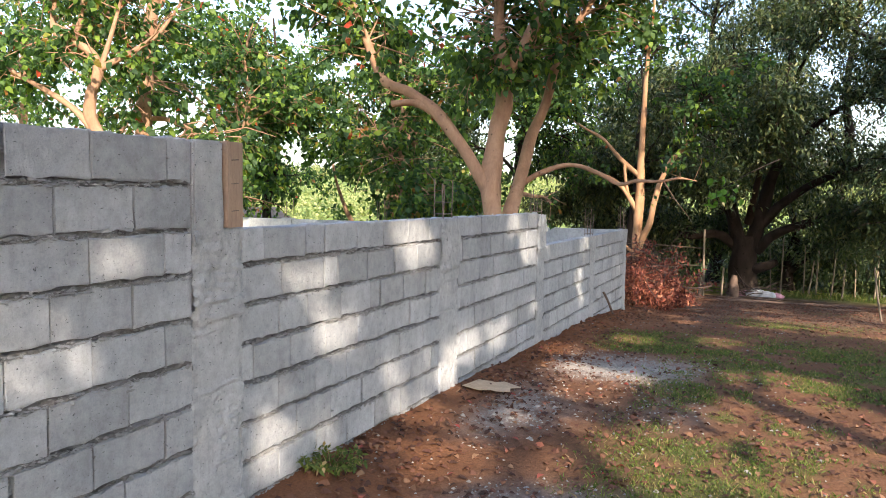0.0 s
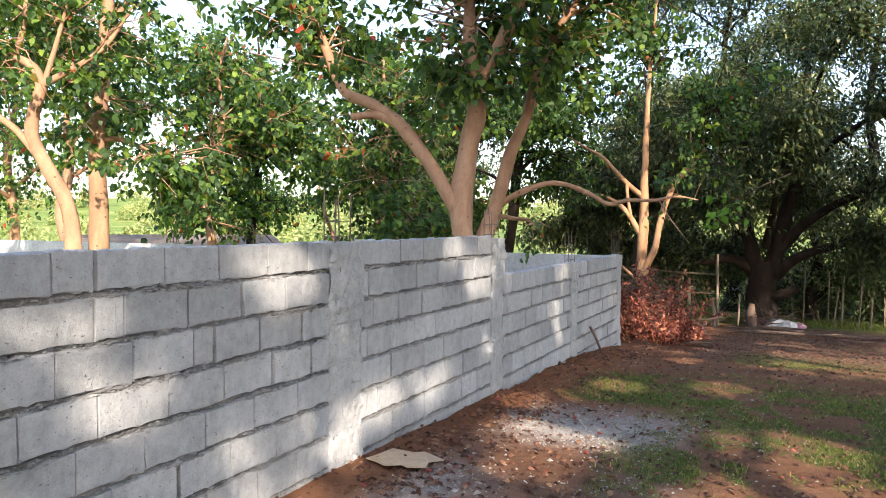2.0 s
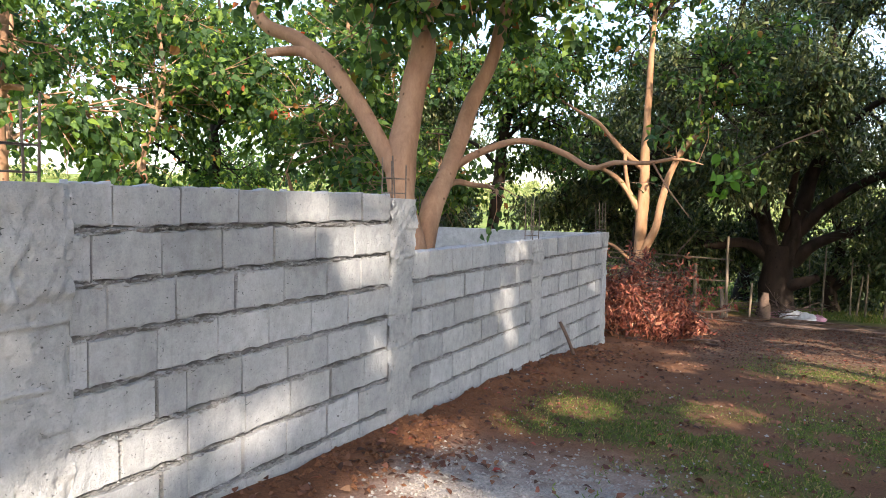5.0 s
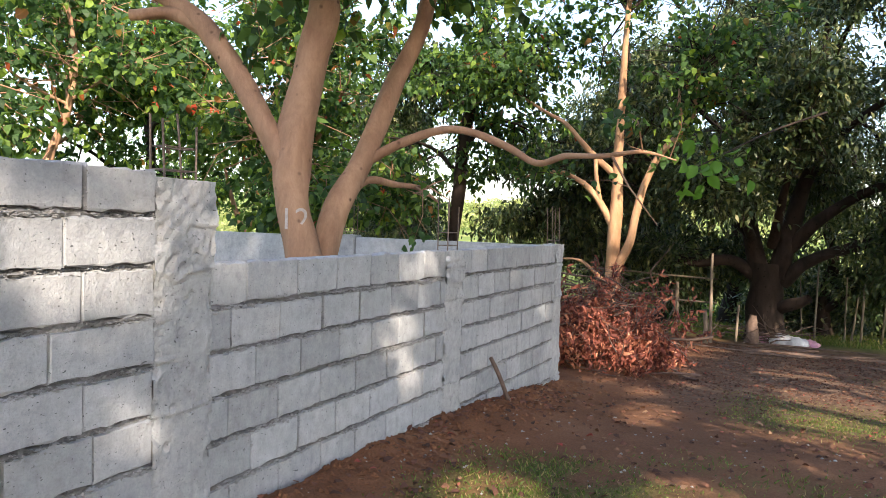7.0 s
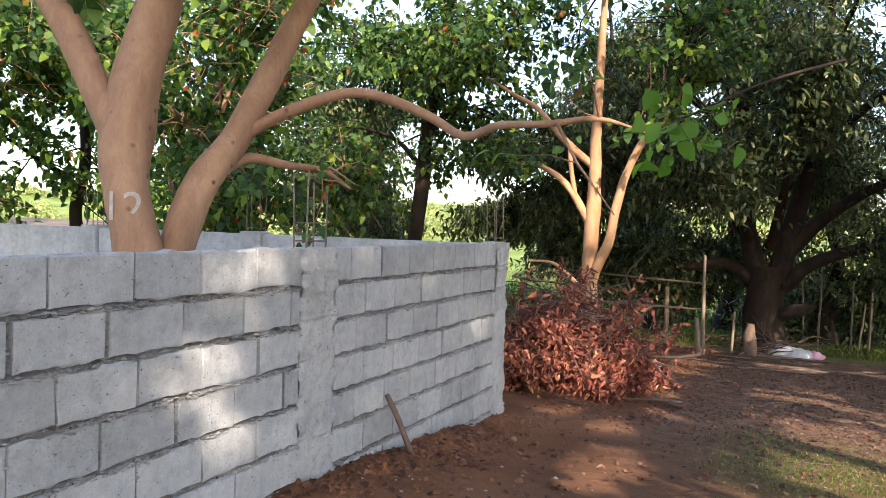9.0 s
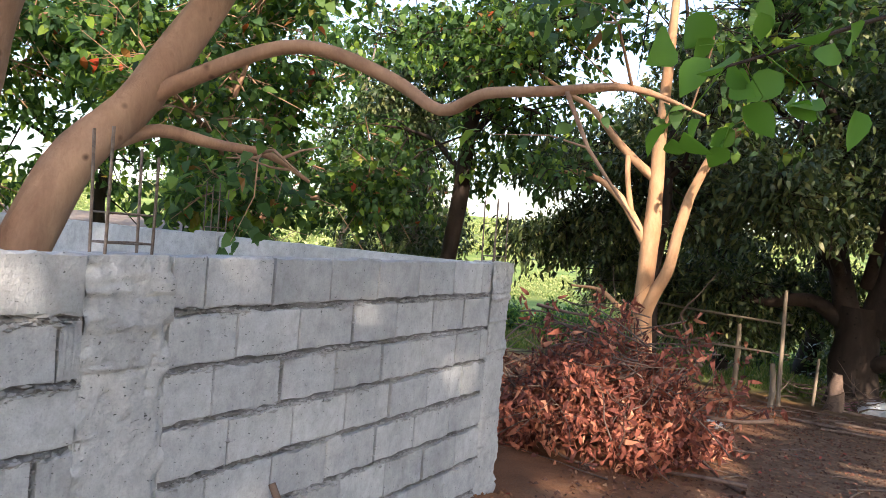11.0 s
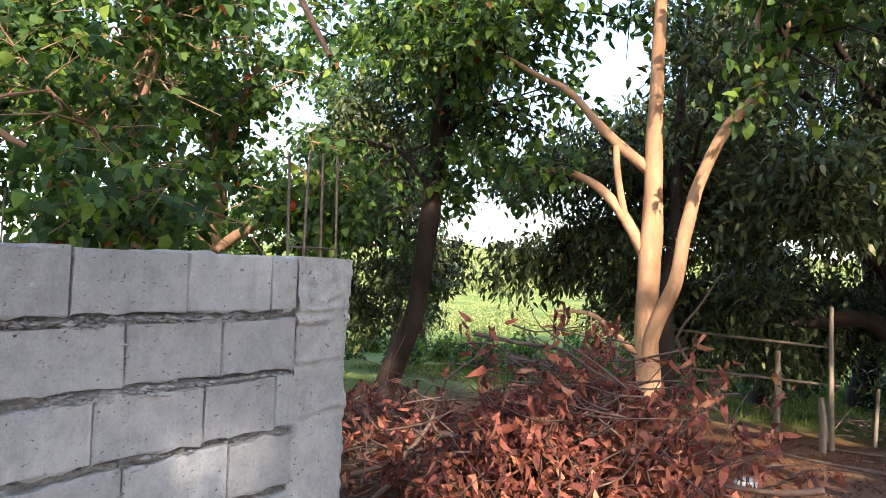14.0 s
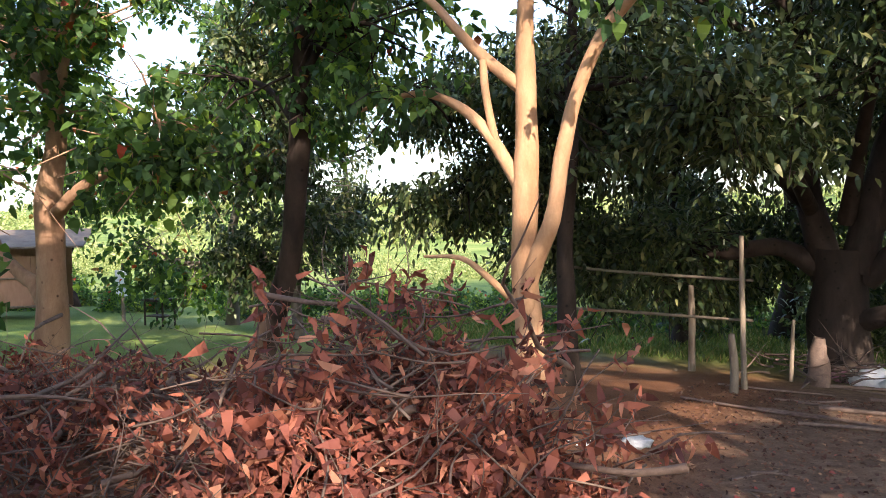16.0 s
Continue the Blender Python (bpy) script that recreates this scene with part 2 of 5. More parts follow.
def part(name, bm, material, parent=None, label="", smooth=False, m=None):
    me = bpy.data.meshes.new(name)
    bm.to_mesh(me)
    bm.free()
    me.materials.append(material)
    if smooth:
        me.polygons.foreach_set("use_smooth", [True] * len(me.polygons))
    return put(name, me, parent, label, m)


def empty(name, at, label="", category="", group="", kind=""):
    e = new(name)
    e.empty_display_size = 0.2
    e.location = at
    return tagged(e, label, category, group, kind)


def add_box(bm, lo, hi, m=None):
    lo, hi = Vector(lo), Vector(hi)
    mat = Matrix.Translation((lo + hi) / 2) @ Matrix.Diagonal((*(hi - lo), 1))
    return bmesh.ops.create_cube(bm, size=1, matrix=(m @ mat) if m else mat)["verts"]


def rough_box(lo, hi, cell=0.12, amount=0.006, bevel=0.012, seed=0.0):
    """A box with cut faces, softened edges and slightly uneven sides."""
    bm = bmesh.new()
    add_box(bm, lo, hi)
    bmesh.ops.bevel(bm, geom=list(bm.edges), offset=bevel, segments=2, affect="EDGES")
    size = Vector(hi) - Vector(lo)
    for ax in range(3):
        n = int(size[ax] / cell)
        for i in range(1, n):
            co = Vector(lo)
            co[ax] += size[ax] * i / n
            no = Vector((0, 0, 0))
            no[ax] = 1
            bmesh.ops.bisect_plane(bm, geom=bm.verts[:] + bm.edges[:] + bm.faces[:], plane_co=co, plane_no=no)
    for v in bm.verts:
        v.co += noise.noise_vector(v.co * 5 + Vector((seed, seed, seed))) * amount + noise.noise_vector(v.co * 23) * amount * 0.6
    return bm


def curve_points(pts, per=5):
    """A smooth line through the points given as (x, y, z, radius)."""
    p = np.asarray(pts, float)
    p = np.vstack([2 * p[0] - p[1], p, 2 * p[-1] - p[-2]])
    out = []
    for i in range(1, len(p) - 2):
        for s in np.arange(per) / per:
            a, b, c, d = p[i - 1:i + 3]
            out.append(0.5 * (2 * b + (c - a) * s + (2 * a - 5 * b + 4 * c - d) * s * s + (3 * b - a - 3 * c + d) * s ** 3))
    out.append(p[-2])
    out = np.array(out)
    out[:, 3] = np.maximum(out[:, 3], 0.002)
    return out


def tube_arrays(line, sides=8, lump=0.0, phase=0.0):
    """Rings along a line of (x, y, z, r), closed at its far end."""
    line = np.asarray(line, float)
    n = len(line)
    d = np.gradient(line[:, :3], axis=0)
    d /= np.linalg.norm(d, axis=1)[:, None] + 1e-9
    ref = np.array([0.31, 0.2, 0.93]) if abs(d[0, 2]) < 0.8 else np.array([0.9, 0.3, 0.1])
    u = np.cross(d, ref)
    u /= np.linalg.norm(u, axis=1)[:, None] + 1e-9
    w = np.cross(d, u)
    a = np.linspace(0, 2 * np.pi, sides, endpoint=False)
    k = np.arange(n)[:, None]
    r = line[:, 3][:, None] * (1 + lump * (np.sin(a * 2 + k * 0.7 + phase) * 0.5 + np.sin(a * 3 - k * 1.1 + phase * 2) * 0.5))
    v = line[:, None, :3] + r[..., None] * (np.cos(a)[None, :, None] * u[:, None] + np.sin(a)[None, :, None] * w[:, None])
    i, j = np.meshgrid(np.arange(n - 1), np.arange(sides), indexing="ij")
    f = np.stack([i * sides + j, i * sides + (j + 1) % sides, (i + 1) * sides + (j + 1) % sides, (i + 1) * sides + j], -1).reshape(-1, 4)
    return v.reshape(-1, 3), f


def tube(name, pts, material, parent=None, sides=10, per=5, lump=0.06, label=""):
    line = curve_points(pts, per)
    v, f = tube_arrays(line, sides, lump, phase=float(line[0, 0] * 3))
    return put(name, mesh_of(name, v, f, material, True), parent, label)


def many_tubes(name, lines, material, parent=None, sides=4, label=""):
    vs, fs, k = [], [], 0
    for ln in lines:
        v, f = tube_arrays(ln, sides)
        vs.append(v)
        fs.append(f + k)
        k += len(v)
    return put(name, mesh_of(name, np.vstack(vs), np.vstack(fs), material, True), parent, label)


def leaf_mesh(name, at, tip, normal, length, width, material, fold=0.25, curl=0.18):
    """Leaves as folded, curling blades of six corners each: base, two pairs of sides and a tip."""
    at, tip, normal = (np.asarray(q, float) for q in (at, tip, normal))
    tip = tip / (np.linalg.norm(tip, axis=1)[:, None] + 1e-9)
    side = np.cross(tip, normal)
    side /= np.linalg.norm(side, axis=1)[:, None] + 1e-9
    up = np.cross(side, tip)
    length, width = np.asarray(length)[:, None], np.asarray(width)[:, None]
    m1, m2 = at + tip * length * 0.3, at + tip * length * 0.66 - up * length * curl * 0.4
    w1, w2 = width * 0.5, width * 0.4
    v = np.stack([at, m1 - side * w1 + up * width * fold, m1 + side * w1 + up * width * fold, m2 - side * w2 + up * width * fold * 0.7, m2 + side * w2 + up * width * fold * 0.7, at + tip * length - up * length * curl], 1)
    i = np.arange(len(at))[:, None] * 6
    f = np.concatenate([i + [0, 2, 1], i + [1, 2, 4], i + [1, 4, 3], i + [3, 4, 5]], 1).reshape(-1, 3)
    return mesh_of(name, v.reshape(-1, 3), f, material)


def leaves_on(twigs, per, spread, size, slim, droop=0.3):
    """Places, directions and sizes for leaves along the outer part of each twig."""
    ends = np.array([t[-1][:3] for t in twigs])
    starts = np.array([t[0][:3] for t in twigs])
    n = len(twigs) * per
    idx = np.repeat(np.arange(len(twigs)), per)
    s = rng.uniform(0.3, 1.08, n)[:, None]
    if slim > 0.5:
        s, spread = 1.08 - 0.7 * rng.uniform(0, 1, n)[:, None] ** 1.7, spread * 0.75
    at = starts[idx] * (1 - s) + ends[idx] * s + rng.normal(0, spread, (n, 3)) * [1, 1, 0.75]
    tip = rng.normal(0, 1, (n, 3)) + (ends[idx] - starts[idx]) * 0.7
    tip[:, 2] -= droop * 2
    nor = rng.normal(0, 0.55, (n, 3)) + [0, 0, 1]
    ln = size * rng.uniform(0.6, 1.25, n)
    return at, tip, nor, ln, ln * slim * rng.uniform(0.8, 1.2, n)


def twigs_from(lines, count, length, up=0.25, start=0.35, radius=0.012, centre=None, out=0.5):
    """Side shoots off limbs; each is a bent line of three points."""
    res = []
    w = np.array([len(q) for q in lines], float)
    for _ in range(count):
        ln = lines[rng.choice(len(lines), p=w / w.sum())]
        i = int(rng.uniform(start, 1) * (len(ln) - 1))
        p = ln[i, :3]
        d = rng.normal(0, 1, 3)
        d[2] = d[2] * 0.6 + up
        if centre is not None:
            d += out * (p - centre) / (np.linalg.norm(p - centre) + 0.1)
        d /= np.linalg.norm(d)
        L = length * rng.uniform(0.5, 1.3)
        q = p + d * L * 0.5 + rng.normal(0, 0.08, 3) * L
        e = p + d * L + np.array([0, 0, -0.12 * L])
        r = min(radius, ln[i, 3] * 0.6)
        res.append(np.array([[*p, r], [*q, r * 0.65], [*e, r * 0.25]]))
    return res


# leaves of the unseen shade trees are cut so that sun flecks land here:
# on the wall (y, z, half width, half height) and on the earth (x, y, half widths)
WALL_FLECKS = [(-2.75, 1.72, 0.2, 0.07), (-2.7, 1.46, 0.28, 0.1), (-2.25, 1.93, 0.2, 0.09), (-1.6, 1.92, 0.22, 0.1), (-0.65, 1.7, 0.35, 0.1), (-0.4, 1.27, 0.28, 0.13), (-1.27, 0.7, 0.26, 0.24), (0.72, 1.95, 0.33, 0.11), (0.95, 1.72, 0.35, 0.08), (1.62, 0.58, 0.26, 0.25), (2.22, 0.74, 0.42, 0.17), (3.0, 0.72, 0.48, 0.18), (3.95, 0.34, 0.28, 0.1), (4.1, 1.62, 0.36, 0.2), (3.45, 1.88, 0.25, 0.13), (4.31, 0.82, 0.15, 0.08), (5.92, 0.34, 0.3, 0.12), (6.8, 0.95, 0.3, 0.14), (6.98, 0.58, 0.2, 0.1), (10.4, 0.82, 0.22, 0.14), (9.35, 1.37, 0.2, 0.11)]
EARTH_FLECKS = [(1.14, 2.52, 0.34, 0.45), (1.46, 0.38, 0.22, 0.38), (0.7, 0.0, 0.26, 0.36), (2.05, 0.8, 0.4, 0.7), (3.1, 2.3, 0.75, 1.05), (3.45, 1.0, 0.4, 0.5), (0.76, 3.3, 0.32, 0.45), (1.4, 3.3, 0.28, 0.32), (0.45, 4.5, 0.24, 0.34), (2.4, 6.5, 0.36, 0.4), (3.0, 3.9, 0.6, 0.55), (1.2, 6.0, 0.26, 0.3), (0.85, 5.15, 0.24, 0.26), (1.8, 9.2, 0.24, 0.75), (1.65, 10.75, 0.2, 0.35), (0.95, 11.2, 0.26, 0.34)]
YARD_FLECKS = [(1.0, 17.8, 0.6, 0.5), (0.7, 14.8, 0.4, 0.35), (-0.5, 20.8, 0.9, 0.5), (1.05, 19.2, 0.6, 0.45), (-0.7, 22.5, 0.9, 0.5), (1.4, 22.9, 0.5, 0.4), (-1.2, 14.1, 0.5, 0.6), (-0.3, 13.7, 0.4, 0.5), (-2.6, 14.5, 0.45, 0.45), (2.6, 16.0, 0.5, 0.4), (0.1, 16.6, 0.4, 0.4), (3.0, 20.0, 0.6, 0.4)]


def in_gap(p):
    """Which of these leaves would block one of the set sun flecks."""
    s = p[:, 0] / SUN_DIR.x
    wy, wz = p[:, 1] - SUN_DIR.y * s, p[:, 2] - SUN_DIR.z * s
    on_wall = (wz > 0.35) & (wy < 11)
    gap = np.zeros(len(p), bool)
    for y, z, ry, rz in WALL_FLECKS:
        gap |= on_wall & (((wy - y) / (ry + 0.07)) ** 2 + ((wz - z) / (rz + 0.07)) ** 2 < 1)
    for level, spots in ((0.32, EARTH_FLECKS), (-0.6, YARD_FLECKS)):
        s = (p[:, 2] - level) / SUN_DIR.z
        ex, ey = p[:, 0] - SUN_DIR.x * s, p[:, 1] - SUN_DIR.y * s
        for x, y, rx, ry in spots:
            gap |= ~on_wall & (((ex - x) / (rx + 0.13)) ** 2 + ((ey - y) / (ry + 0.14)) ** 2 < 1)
    # a strip kept clear of leaves so that the pale tree stays sunlit
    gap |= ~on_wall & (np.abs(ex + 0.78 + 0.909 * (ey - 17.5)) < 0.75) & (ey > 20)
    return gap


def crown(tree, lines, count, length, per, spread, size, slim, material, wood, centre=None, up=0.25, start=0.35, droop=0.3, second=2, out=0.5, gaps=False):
    """Shoots, finer shoots on them and the leaves, as two parts of a tree."""
    t1 = twigs_from(lines, count, length, up, start, 0.022, centre, out)
    t2 = twigs_from(t1, count * second, length * 0.55, 0.05, 0.4, 0.008, centre, out) if second else []
    many_tubes("twig_growth", t1 + t2, wood, tree)["kind"] = "stuff"
    at, tip, nor, ln, wd = leaves_on(t2 or t1, per, spread, size, slim, droop)
    # cut every leaf that would shade a set sun fleck
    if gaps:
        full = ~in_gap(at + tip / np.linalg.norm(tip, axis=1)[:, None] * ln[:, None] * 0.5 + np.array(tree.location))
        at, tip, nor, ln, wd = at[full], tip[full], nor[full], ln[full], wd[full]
    put("foliage", leaf_mesh("foliage", at, tip, nor, ln, wd, material), tree)["kind"] = "stuff"


def wobble_limb(p, d, length, r, steps=6, sag=0.0, wild=0.18):
    pts, p, d = [], np.array(p, float), np.array(d, float)
    for i in range(steps + 1):
        pts.append([*p, r * (1 - 0.85 * i / steps)])
        d = d + rng.normal(0, wild, 3) + np.array([0, 0, -sag])
        d /= np.linalg.norm(d)
        p = p + d * length / steps
    return pts


# ---- ground ----
PROFILE_Y = [-400, -8, -1.3, 1.3, 2.8, 4.8, 6.1, 7.7, 9.4, 11.0, 14, 18, 22, 28, 40, 70, 600]
PROFILE_Z = [0.6, 0.5, 0.42, 0.40, 0.35, 0.27, 0.21, 0.16, 0.04, -0.17, -0.42, -0.72, -1.05, -1.5, -2.3, -2.6, -2.6]


def smooth01(v, a, b):
    t = np.clip((np.asarray(v, float) - a) / (b - a), 0, 1)
    return t * t * (3 - 2 * t)


def value_noise(x, y, scale, seed=0):
    """Cheap smooth noise from sums of turned sines, about -1 to 1."""
    r = np.random.default_rng(seed)
    s = 0
    for _ in range(7):
        a, f, ph = r.uniform(0, 6.28), r.uniform(0.6, 1.7) * scale, r.uniform(0, 6.28)
        s = s + np.sin((x * np.cos(a) + y * np.sin(a)) * f + ph)
    return s / 4.2


def ground_z(x, y):
    x, y = np.asarray(x, float), np.asarray(y, float)
    z = np.interp(y, PROFILE_Y, PROFILE_Z)
    near = np.exp(-np.maximum(np.hypot(x - 2, (y - 6) * 0.6) - 14, 0) / 10)
    z = z + near * (0.018 * value_noise(x, y, 1.3, 1) + 0.012 * value_noise(x, y, 4.5, 2) + 0.005 * value_noise(x, y, 14, 3))
    heap = np.exp(-((x - 0.15) / 0.33) ** 2) * smooth01(y, 2.8, 4.5) * (1 - smooth01(y, 10.6, 12))
    z = z - 0.05 * smooth01(x, 0.2, 1.0) + heap * (0.03 + 0.045 * value_noise(x, y, 5, 4) + 0.035 * value_noise(x, y, 13, 6))
    d = np.hypot(x, y)
    z = z + 16 * smooth01(d, 70, 330) * (0.75 + 0.25 * value_noise(x, y, 0.02, 5))
    return z


def turf_at(x, y):
    g = smooth01(x, 1.3, 2.3) * smooth01(y, -3, 0.5) * (1 - smooth01(y, 6.2, 8.2))
    g = g * smooth01(value_noise(x, y, 1.5, 11) + 0.75 * value_noise(x, y, 4, 12) + 0.6 * value_noise(x, y, 11, 15), -0.5, 0.7)
    g2 = smooth01(x, 0.35, 0.9) * smooth01(y, 5.0, 5.5) * (1 - smooth01(y, 6.6, 7.4)) * smooth01(value_noise(x, y, 2, 14) + 0.6 * value_noise(x, y, 9, 16), -0.6, 0.5)
    g3 = smooth01(x, 1.7, 2.6) * smooth01(y, 8, 10) * (1 - smooth01(y, 13, 17)) * smooth01(value_noise(x, y, 1.1, 13), -0.1, 0.6) * 0.6
    return np.clip(np.maximum(np.maximum(g, g2), g3), 0, 1)


def gravel_at(x, y):
    g = smooth01(x, 0.3, 0.8) * (1 - smooth01(x, 1.7, 2.5)) * smooth01(y, -2.5, -0.5) * (1 - smooth01(y, 3.4, 5.2))
    return np.clip(g * smooth01(value_noise(x, y, 1.8, 21), -0.35, 0.45), 0, 1)


def axis(lo, fine_lo, fine_hi, hi, step):
    a = list(np.arange(fine_lo, fine_hi, step))
    s, v = step, fine_hi
    while v < hi:
        a.append(v)
        s *= 1.14
        v += s
    s, v, left = step, fine_lo - step, []
    while v > lo:
        left.append(v)
        s *= 1.14
        v -= s
    return np.array([lo] + left[::-1] + a + [hi])


gx, gy = axis(-900, -1.0, 5.5, 900, 0.06), axis(-500, -4.5, 16, 900, 0.06)
X, Y = np.meshgrid(gx, gy)
ZG = ground_z(X, Y)
nx, ny = len(gx), len(gy)
ii, jj = np.meshgrid(np.arange(ny - 1), np.arange(nx - 1), indexing="ij")
quads = np.stack([ii * nx + jj, ii * nx + jj + 1, (ii + 1) * nx + jj + 1, (ii + 1) * nx + jj], -1).reshape(-1, 4)
ground_me = mesh_of("ground", np.stack([X, Y, ZG], -1).reshape(-1, 3), quads, EARTH, True)
MASKS = {
    "turf": turf_at(X, Y) * 0.75,
    "gravel": gravel_at(X, Y),
    "litter": smooth01(X, 0.6, 1.6) * (1 - smooth01(X, 30, 60)) * (0.25 + 0.75 * smooth01(Y, 9, 13)) * (1 - smooth01(Y, 22, 27)),
    "field": np.clip(smooth01(Y, 22.5, 27) + smooth01(-X, 5.0, 9.0), 0, 1),
}
for key, arr in MASKS.items():
    at = ground_me.attributes.new(key, "FLOAT", "POINT")
    at.data.foreach_set("value", arr.astype(np.float32).ravel())
ground = tagged(put("ground", ground_me), "red-brown earth with dust, gravel and patches of turf", "ground", kind="structure")


def gz(x, y):
    return float(ground_z(x, y))


# ---- block wall: cast columns and cross wall ----
H = 0.233
BED1 = 1.357
TH = 0.15
COLS = [("a", -1.80, -1.41, 2.04), ("b", 1.39, 1.81, 2.02), ("c", 4.455, 4.815, 2.0), ("d", 7.59, 7.95, 1.585), ("e", 10.70, 11.0, 1.59)]
wall = empty("wall_front", (0, 0, 0), "unplastered grey concrete block wall with rough mortar joints", "wall", kind="structure")


def column_skin(y0, y1, z0, top, lip, seed):
    """The cast face: pour lines, a proud ragged upper lift, holes, and slop along the block edges."""
    r = np.random.default_rng(int(seed * 10) + 3)
    ny_, nz_ = int((y1 - y0 + 0.03) / 0.011), int((top - z0) / 0.012)
    yy, zz = np.meshgrid(np.linspace(y0 - 0.012, y1 + 0.012, ny_), np.linspace(z0, top - 0.004, nz_), indexing="ij")
    k = int(seed) + 200
    x = 0.006 + 0.003 * value_noise(yy, zz, 9, k) + 0.0018 * value_noise(yy, zz, 40, k + 1) + r.normal(0, 0.0007, yy.shape)
    for zc in np.arange(z0 + 0.1, top, 0.235):
        zl = zc + r.uniform(-0.05, 0.05) + 0.012 * value_noise(yy, yy * 0, 16, k + int(zc * 9))
        on = smooth01(value_noise(yy, zz * 0 + zc, 9, k + 5 + int(zc * 9)), -0.2, 0.3)
        x = x + on * (0.013 * np.exp(-((zz - zl) / 0.007) ** 2) - 0.014 * np.exp(-((zz - zl + 0.017) / 0.008) ** 2))
    ragged = lip + 0.014 * value_noise(yy, yy * 0, 60, k + 7) + 0.02 * value_noise(yy, yy * 0, 14, k + 8)
    rough = smooth01(zz, ragged - 0.004, ragged + 0.008)
    x = x + rough * (0.012 + 0.006 * value_noise(yy, zz, 24, k + 2) + 0.006 * value_noise(yy, zz, 75, k + 3))
    edge = np.minimum(yy - y0, y1 - yy)
    slop = 1 - smooth01(edge, 0.004, 0.038)
    x = x + slop * (-0.008 + 0.018 * np.maximum(value_noise(yy * 0.4, zz, 34, k + 4), -0.6) + 0.007 * value_noise(yy, zz, 95, k + 6))
    holes = smooth01(value_noise(yy, zz, 62, k + 9) + 0.6 * value_noise(yy, zz, 8, k + 10), 0.95, 1.25)
    x = x - 0.016 * holes
    i, j = np.meshgrid(np.arange(ny_ - 1), np.arange(nz_ - 1), indexing="ij")
    f = np.stack([i * nz_ + j, (i + 1) * nz_ + j, (i + 1) * nz_ + j + 1, i * nz_ + j + 1], -1).reshape(-1, 4)
    return mesh_of("column_skin", np.stack([x, yy, zz], -1).reshape(-1, 3), f, COLUMN, True)


def column(y0, y1, top, seed):
    z0 = gz(0, (y0 + y1) / 2) - 0.5
    bm = rough_box((-TH - 0.02, y0, z0), (-0.012, y1, top), 0.09, 0.005, 0.007, seed)
    skin = column_skin(y0, y1, max(z0 + 0.25, -0.35), top, BED1 + (0.18 if top > 1.8 else -0.05), seed)
    bm.from_mesh(skin)
    bpy.data.meshes.remove(skin)
    return part("column", bm, COLUMN, wall, "cast concrete column with mortar slop")


for i, (_, y0, y1, top) in enumerate(COLS):
    column(y0, y1, top, i * 7.3)
bm = rough_box((-TH - 0.02, -1.80, 1.9), (0.012, -1.565, 2.505), 0.09, 0.007, 0.012, 51)
part("column", bm, COLUMN, wall, "upper lift of the tall column")

# reinforcing bars that stand out of the column tops
def rebar_cage(x, y, z, height, dx=0.045, dy=0.10):
    cage = empty("rebar_cage", (x, y, z - 0.05), "thin rusty reinforcing bars rising from a concrete column", "rebar", "bars on the column tops")
    for sx in (-1, 1):
        for sy in (-1, 1):
            h = height * rng.uniform(0.85, 1.1)
            lean = rng.normal(0, 0.012, 2)
            tube("bar", [(sx * dx, sy * dy, 0, 0.006), (sx * dx + lean[0] * 0.5, sy * dy + lean[1] * 0.4, h * 0.5, 0.006), (sx * dx + lean[0], sy * dy + lean[1], h, 0.006)], STEEL, cage, 6, 2, 0)
    for k, hz in enumerate((0.09, 0.2)):
        if rng.uniform() < 0.35 and k:
            continue
        c = [(dx, dy), (-dx, dy), (-dx, -dy), (dx, -dy), (dx, dy)]
        many_tubes("stirrup", [np.array([[ax, ay, hz, 0.004], [bx, by, hz, 0.004]]) for (ax, ay), (bx, by) in zip(c, c[1:])], STEEL, cage, 5)
    return cage


for y, z, h in ((1.6, 2.02, 0.42), (4.63, 2.0, 0.36), (7.77, 1.585, 0.5), (10.85, 1.59, 0.5)):
    rebar_cage(-0.075, y, z, h)

# cross wall that runs back from the end column
cross = empty("wall_cross", (-6, 10.92, 0), "grey concrete block cross wall behind the front wall", "wall", kind="structure")
cm = Matrix.Translation((6, -10.92, 0))
for x0, x1 in ((-2.95, -0.17), (-5.62, -3.25), (-8.3, -5.92), (-11.0, -8.6), (-13.7, -11.3), (-18, -14.0)):
    bm = rough_box((x0, 10.845, -0.8), (x1, 10.995, 1.57), 0.25, 0.006, 0.01, x0)
    bmesh.ops.transform(bm, matrix=cm, verts=bm.verts)
    part("wall_panel", bm, BLOCK, cross)
for x0 in (-3.25, -5.92, -8.6, -11.3, -14.0):
    bm = rough_box((x0, 10.81, -0.8), (x0 + 0.3, 11.01, 1.60), 0.12, 0.006, 0.01, x0)
    bmesh.ops.transform(bm, matrix=cm, verts=bm.verts)
    part("column", bm, COLUMN, cross)
for x in (-3.1, -5.77, -8.45, -11.15):
    rebar_cage(x, 10.92, 1.6, 0.5, 0.1, 0.045)
back = tagged(part("wall_back", rough_box((-18.15, -4, -0.6), (-18.0, 11, 1.57), 0.6, 0.006), BLOCK), "grey concrete block wall at the far side of the plot", "wall", kind="structure")

